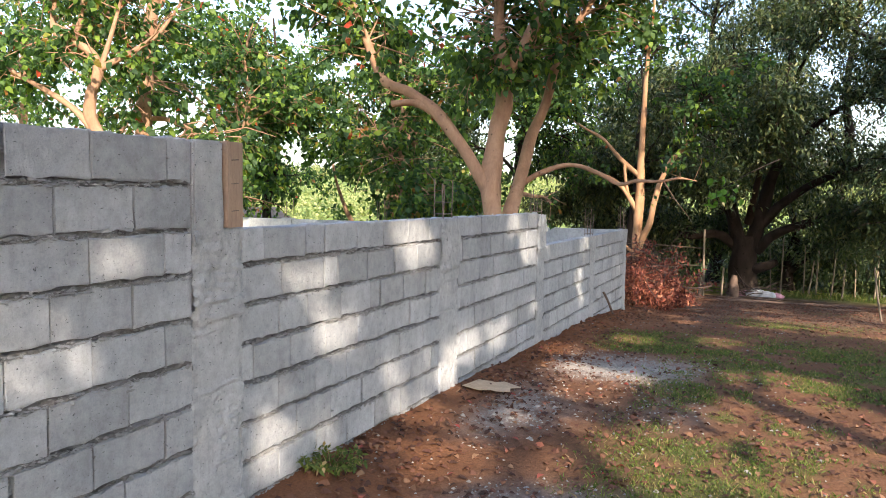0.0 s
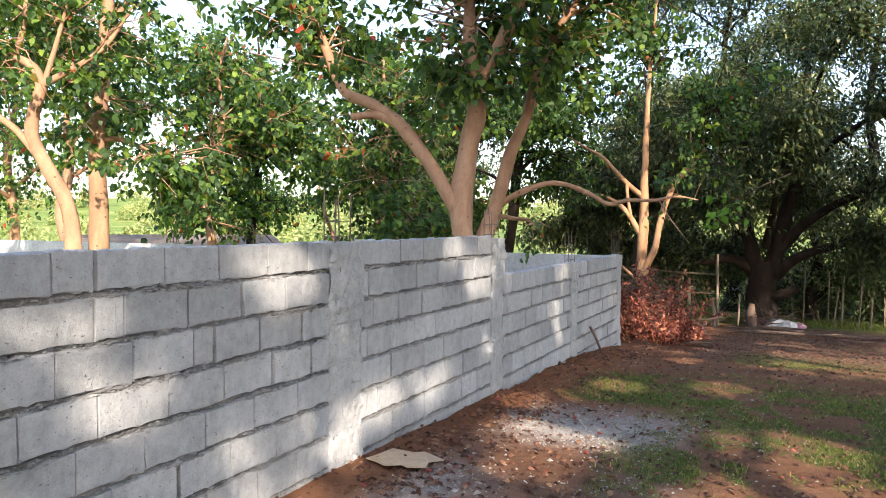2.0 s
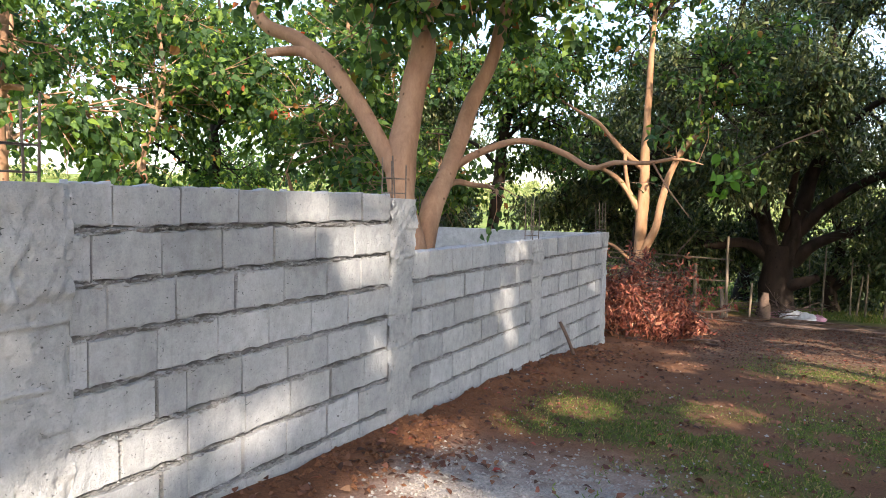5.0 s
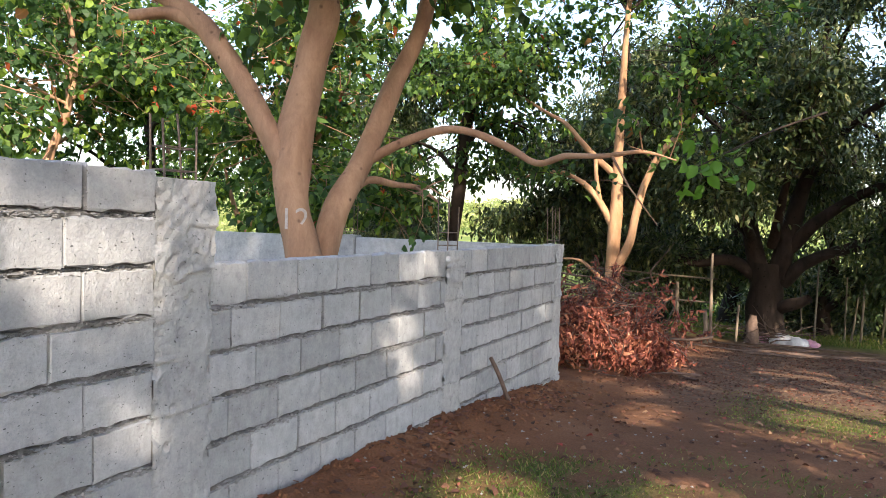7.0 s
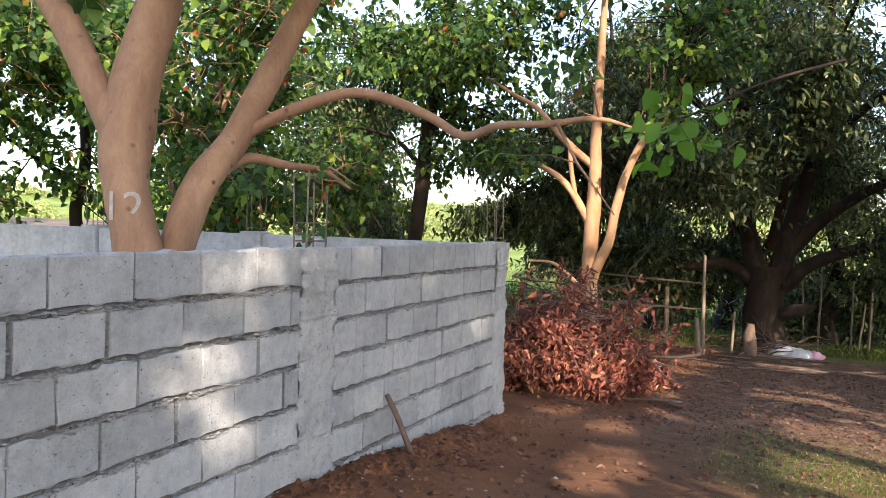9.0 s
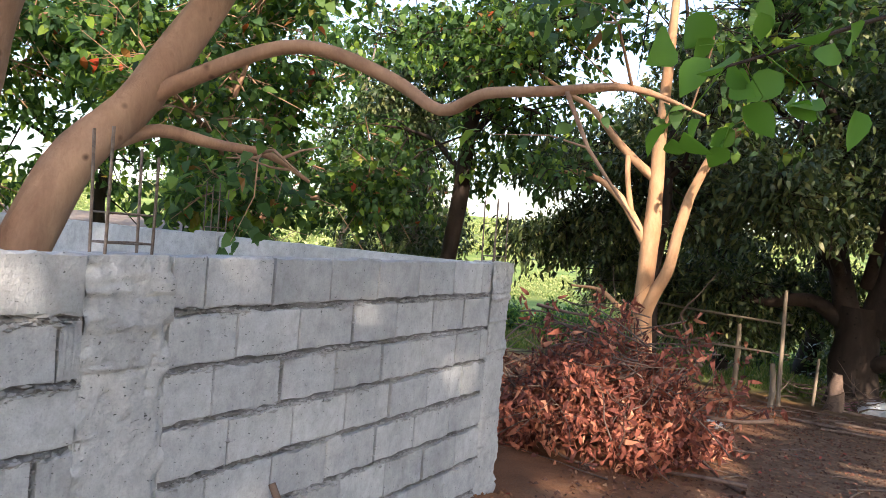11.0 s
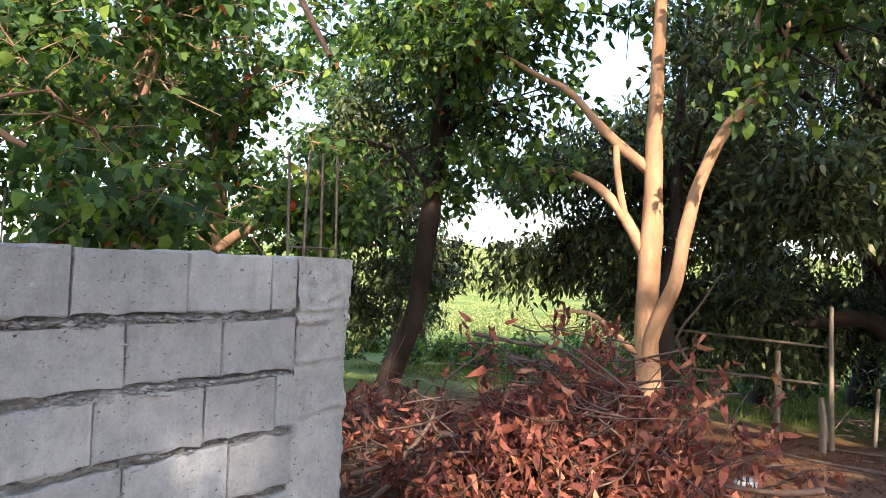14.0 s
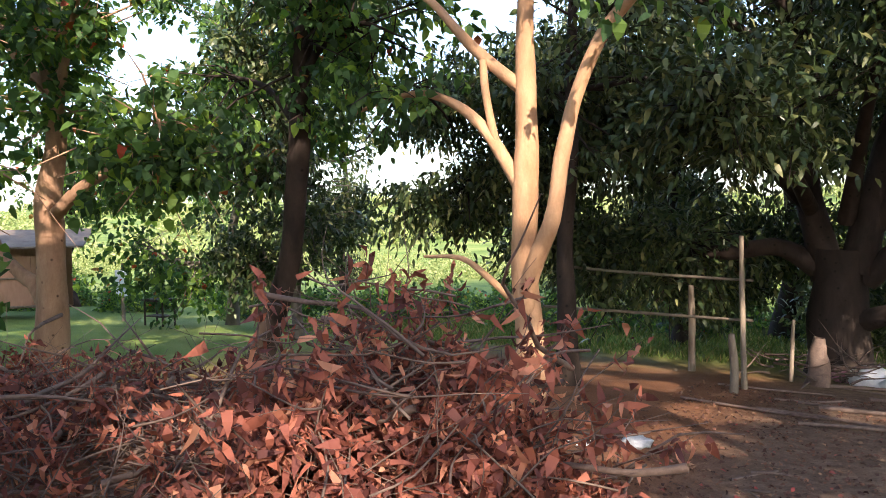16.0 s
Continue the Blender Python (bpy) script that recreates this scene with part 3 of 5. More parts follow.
# board nailed to the end of the tall wall
board = empty("form_board", (-0.06, -1.49, 2.04), "brown plywood form board with nail heads, fixed to a column", "board")
bm = rough_box((-0.11, -0.067, 0), (0.088, 0.067, 0.47), 0.2, 0.0015, 0.004, 3)
part("panel", bm, PLANK, board)
for z in (0.09, 0.24, 0.37):
    tube("nail", [(0.086, -0.035, z, 0.003), (0.094, 0.02, z + 0.004, 0.003)], STEEL, board, 6, 2, 0)

# ---- trees ----
def limb_lines(tree, specs, material, sides=10):
    lines = []
    for i, pts in enumerate(specs):
        ob = tube("trunk" if i == 0 else "limb", pts, material, tree, 14 if i == 0 else sides, 5, 0.09)
        lines.append(curve_points(pts, 5))
    return lines


def place_tree(at, label, specs, material, sides=10):
    """specs: limbs in world coordinates; they become local to an Empty at the foot."""
    tree = empty("tree", at, label, "tree")
    loc = [[(x - at[0], y - at[1], z - at[2], r) for x, y, z, r in s] for s in specs]
    return tree, limb_lines(tree, loc, material, sides)


# the leaning many-stemmed tree just behind the wall
t1_at = (-1.85, 8.15, gz(-1.85, 8.15) - 0.1)
T1 = [
    [(-1.70, 8.05, 0.0, 0.22), (-1.72, 8.0, 1.2, 0.18), (-1.90, 8.0, 1.95, 0.172), (-1.99, 8.1, 2.52, 0.195), (-1.97, 8.33, 3.38, 0.17), (-1.86, 8.4, 4.0, 0.16), (-1.92, 8.4, 4.62, 0.145), (-2.0, 8.4, 5.3, 0.11), (-1.95, 8.4, 6.3, 0.08), (-1.6, 8.0, 7.6, 0.03)],
    [(-1.9, 8.4, 4.4, 0.13), (-1.53, 8.4, 4.92, 0.11), (-1.1, 8.4, 5.75, 0.09), (-0.4, 8.2, 6.8, 0.03)],
    [(-1.98, 8.0, 2.3, 0.13), (-2.5, 8.0, 3.1, 0.115), (-3.07, 8.0, 3.78, 0.115), (-3.62, 8.0, 4.16, 0.10), (-4.19, 8.0, 4.44, 0.09), (-4.55, 8.0, 5.17, 0.08), (-4.97, 8.0, 6.12, 0.06), (-5.5, 8.0, 7.2, 0.02)],
    [(-3.0, 8.0, 3.72, 0.08), (-3.45, 7.9, 3.95, 0.07), (-3.85, 7.7, 3.92, 0.06)],
    [(-1.72, 8.12, 1.0, 0.14), (-1.75, 8.55, 1.93, 0.14), (-1.74, 9.05, 2.5, 0.13), (-1.71, 9.6, 3.37, 0.115), (-1.48, 9.85, 4.12, 0.10), (-1.32, 9.9, 4.83, 0.09), (-1.05, 10.0, 5.5, 0.07), (-0.6, 10.1, 6.2, 0.05), (-0.2, 10.2, 7.0, 0.02)],
    [(-1.76, 9.0, 2.42, 0.065), (-1.42, 9.28, 2.68, 0.053), (-0.87, 9.5, 2.86, 0.046), (-0.35, 9.75, 2.70, 0.042), (0.02, 9.79, 2.50, 0.038), (0.4, 9.65, 2.56, 0.033), (0.81, 9.6, 2.55, 0.028), (1.15, 9.9, 2.62, 0.02), (1.4, 10.5, 2.58, 0.008)],
    [(-1.76, 8.85, 2.15, 0.052), (-1.7, 9.15, 2.27, 0.044), (-1.6, 9.55, 2.24, 0.038), (-1.5, 9.95, 2.22, 0.03), (-1.42, 10.3, 2.07, 0.014)],
]
tree1, l1 = place_tree(t1_at, "leaning tan tree with several stems and a painted number", T1, BARK)
c1 = np.array([-0.2, 0.0, 5.5])
crown(tree1, [l1[i] for i in (0, 1, 2, 4)], 190, 1.4, 26, 0.16, 0.18, 0.62, LEAF, BARK, c1, 0.45, 0.66, 0.35, 2)
crown(tree1, [l1[5], l1[6]], 8, 0.8, 9, 0.12, 0.13, 0.62, LEAF, BARK, None, 0.25, 0.5, 0.3, 1)
# number painted on the trunk, bent round it
fc = bpy.data.curves.new("painted_number", "FONT")
fc.body, fc.size, fc.align_x, fc.align_y = "12", 0.30, "CENTER", "CENTER"
fo = new("painted_number", fc)
fm = bpy.data.meshes.new_from_object(fo)
bpy.data.objects.remove(fo)
bm = bmesh.new()
bm.from_mesh(fm)
bmesh.ops.triangulate(bm, faces=bm.faces[:])
bmesh.ops.subdivide_edges(bm, edges=[e for e in bm.edges if e.calc_length() > 0.05], cuts=3)
facing = math.atan2(-0.84, 0.54)
for v in bm.verts:
    a = facing + v.co.x / 0.19
    v.co = Vector((-1.865 + 0.197 * math.cos(a) - t1_at[0], 8.0 + 0.197 * math.sin(a) - t1_at[1], 1.80 + v.co.y - t1_at[2]))
part("painted_number", bm, PAINT, tree1, "number 12 in worn white paint")

# the pale tree beyond the brush pile
t2_at = (-0.78, 17.5, gz(-0.78, 17.5) - 0.1)
T2 = [
    [(-0.74, 17.5, -0.85, 0.172), (-0.77, 17.5, 0.04, 0.148), (-0.83, 17.5, 1.09, 0.143), (-0.80, 17.5, 1.89, 0.135), (-0.78, 17.5, 2.62, 0.119), (-0.79, 17.5, 3.29, 0.098), (-0.77, 17.5, 4.03, 0.086), (-0.75, 17.5, 4.84, 0.074), (-0.7, 17.5, 6.2, 0.055), (-0.6, 17.6, 7.6, 0.04), (-0.5, 17.6, 9.2, 0.015)],
    [(-0.80, 17.45, 0.45, 0.098), (-0.70, 17.4, 0.95, 0.094), (-0.47, 17.4, 1.5, 0.090), (-0.35, 17.4, 2.15, 0.082), (-0.2, 17.4, 2.72, 0.074), (0.1, 17.4, 3.34, 0.066), (0.65, 17.4, 3.96, 0.053), (0.72, 17.4, 4.7, 0.041), (1.0, 17.4, 5.8, 0.016)],
    [(0.55, 17.4, 3.85, 0.041), (0.4, 17.4, 4.3, 0.033), (0.45, 17.4, 5.2, 0.012)],
    [(-0.80, 17.5, 1.75, 0.090), (-1.16, 17.45, 2.37, 0.070), (-1.49, 17.4, 2.72, 0.057), (-1.95, 17.4, 2.93, 0.045), (-2.44, 17.4, 2.92, 0.033), (-2.95, 17.4, 2.8, 0.016)],
    [(-0.79, 17.5, 2.86, 0.082), (-1.25, 17.45, 3.26, 0.066), (-1.54, 17.4, 3.57, 0.057), (-1.9, 17.4, 3.97, 0.045), (-2.38, 17.4, 4.25, 0.037), (-2.99, 17.4, 4.65, 0.025), (-3.46, 17.4, 5.03, 0.012)],
    [(-1.12, 17.45, 2.32, 0.049), (-1.2, 17.4, 2.8, 0.045), (-1.24, 17.4, 3.22, 0.041)],
    [(-0.80, 17.5, 0.5, 0.049), (-1.24, 17.35, 0.93, 0.037), (-1.5, 17.3, 1.1, 0.029), (-1.9, 17.2, 1.12, 0.016)],
]
tree2, l2 = place_tree(t2_at, "pale forked tree with lopped limbs, lit by low sun", T2, BARK_PALE)
crown(tree2, [l2[0], l2[1], l2[4]], 115, 1.5, 22, 0.16, 0.17, 0.6, LEAF, BARK_DARK_SHADED, np.array([0, 0, 5.0]), 0.5, 0.8, 0.4, 2)
crown(tree2, [l2[3]], 8, 0.9, 16, 0.12, 0.15, 0.6, LEAF, BARK_DARK_SHADED, None, -0.2, 0.6, 0.6, 2)

# slim tree, its shade put into the dark bark colour
t4_at = (-5.75, 18.7, gz(-5.75, 18.7) - 0.1)
T4 = [
    [(-5.95, 18.7, -1.0, 0.26), (-5.68, 18.7, -0.24, 0.2), (-5.21, 18.7, 0.82, 0.17), (-4.97, 18.7, 2.3, 0.16), (-4.85, 18.7, 3.77, 0.15), (-4.61, 18.7, 5.13, 0.14), (-4.47, 18.7, 5.93, 0.12), (-4.2, 18.7, 8, 0.06), (-4.0, 18.7, 9.5, 0.02)],
    [(-4.86, 18.7, 3.6, 0.07), (-4.3, 18.6, 4.1, 0.05), (-3.6, 18.5, 4.2, 0.03), (-2.9, 18.4, 3.9, 0.012)],
    [(-4.9, 18.7, 2.9, 0.07), (-5.7, 18.9, 3.6, 0.05), (-6.6, 19.0, 3.9, 0.03), (-7.5, 19, 4.0, 0.01)],
    [(-4.62, 18.7, 5.0, 0.08), (-3.8, 18.7, 5.6, 0.05), (-2.8, 18.8, 6.0, 0.02)],
    [(-4.7, 18.7, 4.6, 0.08), (-5.6, 18.5, 5.3, 0.05), (-6.8, 18.4, 5.9, 0.02)],
]
tree4, l4 = place_tree(t4_at, "slim leaning tree, dark bark with shade in its colour", T4, BARK_DARK_SHADED)
crown(tree4, [l4[0], l4[3], l4[4]], 75, 1.6, 24, 0.18, 0.19, 0.55, LEAF, BARK_DARK_SHADED, np.array([0, 0, 6.5]), 0.15, 0.6, 0.4, 2)
crown(tree4, l4, 70, 1.3, 24, 0.17, 0.18, 0.55, LEAF, BARK_DARK_SHADED, np.array([0, 0, 5.5]), 0.1, 0.45, 0.45, 2)

# big spreading dark tree, trunk shade carried by the bark colour
t3_at = (1.95, 25.0, gz(1.95, 25) - 0.1)
T3 = [
    [(1.92, 25, -1.7, 0.72), (1.88, 25, -0.9, 0.52), (1.88, 25, 0.1, 0.46), (1.92, 25, 0.9, 0.42)],
    [(1.75, 25, 0.4, 0.30), (1.45, 25, 1.6, 0.24), (1.33, 25, 2.6, 0.2), (1.41, 25, 4.14, 0.15), (1.32, 25, 6.33, 0.1), (1.2, 25, 8.5, 0.03)],
    [(2.15, 25, 0.5, 0.32), (2.45, 25, 1.9, 0.25), (2.7, 25, 3.0, 0.2), (2.98, 25, 4.1, 0.17), (3.12, 25, 6.9, 0.1), (3.3, 25, 9, 0.03)],
    [(2.30, 25, 0.35, 0.2), (2.86, 24.8, 0.97, 0.17), (3.73, 24.6, 1.37, 0.14), (4.54, 24.5, 1.61, 0.11), (6.0, 24.3, 1.6, 0.07), (7.5, 24, 2.1, 0.03)],
    [(1.6, 25, 0.55, 0.2), (0.9, 24.9, 0.95, 0.17), (0.1, 24.8, 0.85, 0.14), (-0.8, 24.7, 0.9, 0.11), (-1.6, 24.6, 0.85, 0.09), (-2.6, 24.5, 1.1, 0.05), (-3.4, 24.4, 1.6, 0.02)],
    [(2.4, 25, 1.3, 0.2), (3.2, 24.7, 2.2, 0.16), (4.4, 24.4, 3.0, 0.12), (6.2, 24, 3.6, 0.06), (8, 23.6, 4.0, 0.02)],
    [(1.5, 25, 1.6, 0.16), (0.6, 24.6, 2.6, 0.13), (-0.6, 24.3, 3.4, 0.09), (-2.0, 24.0, 3.8, 0.04), (-3.2, 23.8, 3.9, 0.02)],
    [(1.4, 25, 3.6, 0.12), (0.2, 24.5, 5.0, 0.09), (-1.0, 24, 5.9, 0.04), (-1.8, 24, 6.4, 0.02)],
    [(2.9, 25, 3.9, 0.14), (4.2, 24, 5.0, 0.1), (5.6, 23, 5.8, 0.06), (7, 22, 6.2, 0.02)],
    [(2.0, 24.9, 1.4, 0.15), (2.3, 23.5, 3.0, 0.1), (2.6, 21.8, 4.4, 0.06), (2.8, 20.2, 5.4, 0.02)],
    [(2.9, 24.9, 5.5, 0.1), (3.6, 23, 7, 0.06), (4.4, 21, 8, 0.02)],
    [(0.6, 24.6, 2.6, 0.12), (-1.0, 24.0, 2.9, 0.1), (-2.8, 23.4, 2.7, 0.07), (-4.4, 23.0, 2.2, 0.04), (-5.6, 22.6, 1.7, 0.012)],
    [(-0.6, 24.3, 3.4, 0.09), (-2.2, 23.6, 4.1, 0.07), (-3.8, 23.0, 4.2, 0.04), (-5.2, 22.6, 3.6, 0.012)],
    [(2.3, 24.8, -0.3, 0.2), (2.75, 24.5, -0.12, 0.15), (3.0, 24.35, 0.02, 0.12)],
    [(1.45, 24.9, 1.6, 0.14), (1.3, 23.0, 2.2, 0.1), (0.9, 21.6, 2.9, 0.06), (0.4, 20.8, 3.1, 0.02)],
    [(1.4, 25, 4.6, 0.1), (0.6, 23.4, 5.8, 0.07), (0.2, 21.6, 6.6, 0.03)],
]
tree3, l3 = place_tree(t3_at, "large spreading dark tree with heavy low limbs", T3, BARK_DARK_SHADED)
crown(tree3, [l3[11], l3[12]], 110, 1.3, 44, 0.2, 0.21, 0.32, LEAF_DARK, BARK_DARK_SHADED, None, -0.05, 0.3, 0.5, 3)
crown(tree3, l3[1:11] + l3[14:], 460, 1.6, 40, 0.2, 0.21, 0.32, LEAF_DARK, BARK_DARK_SHADED, np.array([0, 0, 4.0]), 0.2, 0.5, 0.4, 3)
crown(tree3, [l3[i] for i in (4, 6)], 70, 1.5, 40, 0.2, 0.21, 0.32, LEAF_DARK, BARK_DARK_SHADED, None, 0.1, 0.45, 0.5, 3)

# tree beyond the low pile of branches
t5_at = (-8.9, 17.3, gz(-8.9, 17.3) - 0.1)
T5 = [
    [(-8.98, 17.3, -1.0, 0.30), (-8.92, 17.3, -0.4, 0.26), (-8.85, 17.3, 0.92, 0.22), (-8.87, 17.3, 1.91, 0.2), (-8.6, 17.3, 3.05, 0.15), (-8.8, 17.3, 4.22, 0.12), (-8.9, 17.3, 6, 0.06), (-9, 17.3, 7.5, 0.02)],
    [(-8.95, 17.3, 0.1, 0.14), (-9.3, 17.3, 0.6, 0.12), (-9.7, 17.3, 0.78, 0.11), (-10.4, 17.3, 1.3, 0.08), (-11, 17.3, 2.6, 0.05), (-11.3, 17.3, 4, 0.02)],
    [(-8.75, 17.3, 1.7, 0.11), (-7.8, 17.2, 2.14, 0.085), (-6.64, 17.1, 2.42, 0.06), (-5.6, 17, 2.67, 0.03)],
    [(-8.7, 17.3, 2.9, 0.1), (-7.9, 17, 3.9, 0.07), (-7.0, 16.7, 4.9, 0.03)],
    [(-8.75, 17.3, 3.6, 0.1), (-9.8, 17.3, 4.5, 0.07), (-10.6, 17.3, 5.6, 0.03)],
]
tree5, l5 = place_tree(t5_at, "tan tree with broad leaves and a low side limb", T5, BARK)
crown(tree5, l5[0:1] + l5[2:], 95, 1.3, 22, 0.17, 0.19, 0.62, LEAF, BARK, np.array([0, 0, 4.5]), 0.3, 0.6, 0.4, 2)


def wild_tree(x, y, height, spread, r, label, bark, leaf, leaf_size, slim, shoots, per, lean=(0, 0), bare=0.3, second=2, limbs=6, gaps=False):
    """A tree grown by chance, always the same one at a place: a wandering trunk, limbs and a crown."""
    global rng
    common, rng = rng, np.random.default_rng(int(abs(x * 131 + y * 977)) + 7)
    z = gz(x, y) - 0.1
    tree = empty("tree", (x, y, z), label, "tree")
    trunk = [(0, 0, 0, r * 1.35)]
    for i in range(1, 8):
        s = i / 7
        trunk.append((lean[0] * s + rng.normal(0, 0.08 * spread / 3), lean[1] * s + rng.normal(0, 0.08 * spread / 3), height * s, r * (1 - 0.85 * s)))
    specs = [trunk]
    for k in range(limbs):
        s = rng.uniform(bare, 0.9)
        i = min(int(s * 7), 6)
        p = np.array(trunk[i][:3]) * (1 - (s * 7 - i)) + np.array(trunk[i + 1][:3]) * (s * 7 - i)
        a = rng.uniform(0, 6.283)
        d = np.array([math.cos(a), math.sin(a), rng.uniform(0.3, 1.0)])
        specs.append(wobble_limb(p, d / np.linalg.norm(d), spread * rng.uniform(0.7, 1.15), trunk[i][3] * 0.5))
    lines = limb_lines(tree, specs, bark, 7)
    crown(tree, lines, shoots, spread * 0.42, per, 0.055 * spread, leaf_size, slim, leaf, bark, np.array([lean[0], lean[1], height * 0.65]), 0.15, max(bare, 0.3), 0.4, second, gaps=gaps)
    rng = common
    return tree


BROAD = "broad-leaved tree with a tan trunk behind the wall"
T6 = [
    [(-10.74, 8.4, -0.2, 0.25), (-10.7, 8.4, 1.95, 0.20), (-10.72, 8.39, 3.14, 0.19), (-10.7, 8.4, 4.1, 0.18), (-10.61, 8.44, 5.3, 0.16), (-10.48, 8.5, 6.7, 0.12), (-10.3, 8.5, 8.6, 0.03)],
    [(-10.71, 8.4, 3.9, 0.07), (-10.18, 8.64, 3.88, 0.055), (-9.54, 8.95, 3.57, 0.045), (-9.0, 9.2, 3.5, 0.02)],
    [(-10.6, 8.4, 5.2, 0.09), (-11.2, 8.2, 5.9, 0.07), (-11.8, 8.0, 6.9, 0.03)],
    [(-10.5, 8.5, 6.3, 0.08), (-9.9, 8.8, 7.1, 0.05), (-9.2, 9.0, 7.7, 0.02)],
]
tree6, l6 = place_tree((-10.74, 8.4, gz(-10.74, 8.4) - 0.1), "straight tan tree behind the wall", T6, BARK)
crown(tree6, l6, 75, 1.4, 22, 0.17, 0.21, 0.6, LEAF, BARK, np.array([0, 0, 6.0]), 0.2, 0.5, 0.4, 2)
T7 = [
    [(-9.7, 7.05, -0.2, 0.18), (-9.75, 7.02, 1.6, 0.155), (-9.85, 6.97, 2.45, 0.145), (-10.08, 6.86, 2.95, 0.135), (-10.42, 6.7, 3.65, 0.13), (-10.46, 6.7, 4.15, 0.12), (-10.3, 6.77, 4.75, 0.11), (-10.5, 6.68, 5.15, 0.09), (-11.05, 6.42, 5.45, 0.075), (-11.13, 6.4, 5.95, 0.06), (-10.9, 6.4, 7.2, 0.02)],
    [(-10.3, 6.77, 4.75, 0.08), (-9.79, 6.99, 5.03, 0.06), (-9.14, 7.28, 5.5, 0.045), (-8.6, 7.5, 6.3, 0.015)],
    [(-10.2, 6.8, 3.2, 0.09), (-10.75, 6.55, 3.9, 0.07), (-11.25, 6.36, 4.25, 0.06), (-11.9, 6.08, 4.65, 0.045), (-12.7, 5.8, 5.1, 0.015)],
    [(-10.77, 6.56, 5.28, 0.06), (-10.59, 6.64, 5.94, 0.05), (-10.5, 6.7, 7.3, 0.015)],
    [(-10.25, 6.8, 4.8, 0.06), (-10.0, 6.9, 5.6, 0.045), (-9.7, 7.0, 6.6, 0.015)],
]
tree7, l7 = place_tree((-9.7, 7.05, gz(-9.7, 7.05) - 0.1), "curved tan tree with twisting limbs", T7, BARK)
crown(tree7, l7, 55, 1.2, 20, 0.16, 0.2, 0.6, LEAF, BARK, np.array([0, 0, 5.5]), 0.25, 0.55, 0.4, 2)
wild_tree(-6.8, 14.6, 7.5, 3.2, 0.16, BROAD, BARK, LEAF, 0.21, 0.6, 130, 22, (-0.6, 0.2), 0.28)
wild_tree(-13.6, 16.8, 9, 4.0, 0.2, BROAD, BARK_DARK_SHADED, LEAF, 0.23, 0.6, 140, 22, (0.3, 0), 0.32)
wild_tree(-11.5, 12.5, 7.5, 3.4, 0.15, BROAD, BARK, LEAF, 0.21, 0.6, 120, 22, (0.4, 0.3), 0.3)
wild_tree(-18.5, 13.5, 10, 4.4, 0.22, BROAD, BARK, LEAF, 0.2, 0.6, 130, 22, (0, 0.5), 0.35)
wild_tree(-24.5, 28, 11, 5, 0.25, BROAD, BARK_DARK_SHADED, LEAF, 0.22, 0.6, 140, 24, (0.4, 0), 0.25)
wild_tree(-13.4, 25.5, 9, 4.4, 0.17, BROAD, BARK_GREY, LEAF, 0.2, 0.6, 190, 26, (0.8, 0), 0.14)
wild_tree(-15.8, 34, 9, 3.4, 0.2, "dense round-topped tree in the field", BARK_DARK_SHADED, LEAF_DARK, 0.22, 0.4, 150, 26, (0, 0), 0.15)
wild_tree(-26, 17, 11, 5, 0.25, BROAD, BARK, LEAF, 0.24, 0.6, 120, 24, (0, 0), 0.25)
DARKT = "dense dark tree in deep shade"
wild_tree(-1.5, 20.6, 8, 3.0, 0.16, "dark stem behind the pale tree", BARK_DARK_SHADED, LEAF_DARK, 0.19, 0.35, 110, 28, (0.15, 0), 0.5)
wild_tree(-1.6, 28.5, 8.5, 3.4, 0.2, "low dense dark tree behind the fence", BARK_DARK_SHADED, LEAF_DARK, 0.22, 0.34, 210, 36, (0, 0), 0.1, 3)
wild_tree(3.6, 29.5, 9, 3.8, 0.22, "low dense dark tree behind the fence", BARK_DARK_SHADED, LEAF_DARK, 0.22, 0.34, 210, 36, (0, 0), 0.08, 3)
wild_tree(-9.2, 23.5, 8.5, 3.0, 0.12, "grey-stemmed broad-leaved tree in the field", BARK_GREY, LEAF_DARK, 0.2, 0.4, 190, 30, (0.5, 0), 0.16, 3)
wild_tree(6.5, 21.5, 10, 4.6, 0.28, DARKT, BARK_DARK_SHADED, LEAF_DARK, 0.19, 0.32, 200, 36, (-0.4, 0), 0.28, 3)
wild_tree(10.5, 26, 11, 5.2, 0.3, DARKT, BARK_DARK_SHADED, LEAF_DARK, 0.2, 0.32, 180, 34, (0, 0), 0.2, 3)
wild_tree(5.5, 31, 15, 5.6, 0.3, DARKT, BARK_DARK_SHADED, LEAF_DARK, 0.2, 0.32, 180, 34, (0, 0), 0.2, 3)
wild_tree(0.3, 32, 16, 6.0, 0.3, DARKT, BARK_DARK_SHADED, LEAF_DARK, 0.26, 0.34, 230, 36, (0, 0), 0.3, 3)
# out-of-view trees, added only to cast dappled shade on wall, yard and trunks
UNSEEN_SHADE = "unseen leafy tree added to shade the yard and wall"
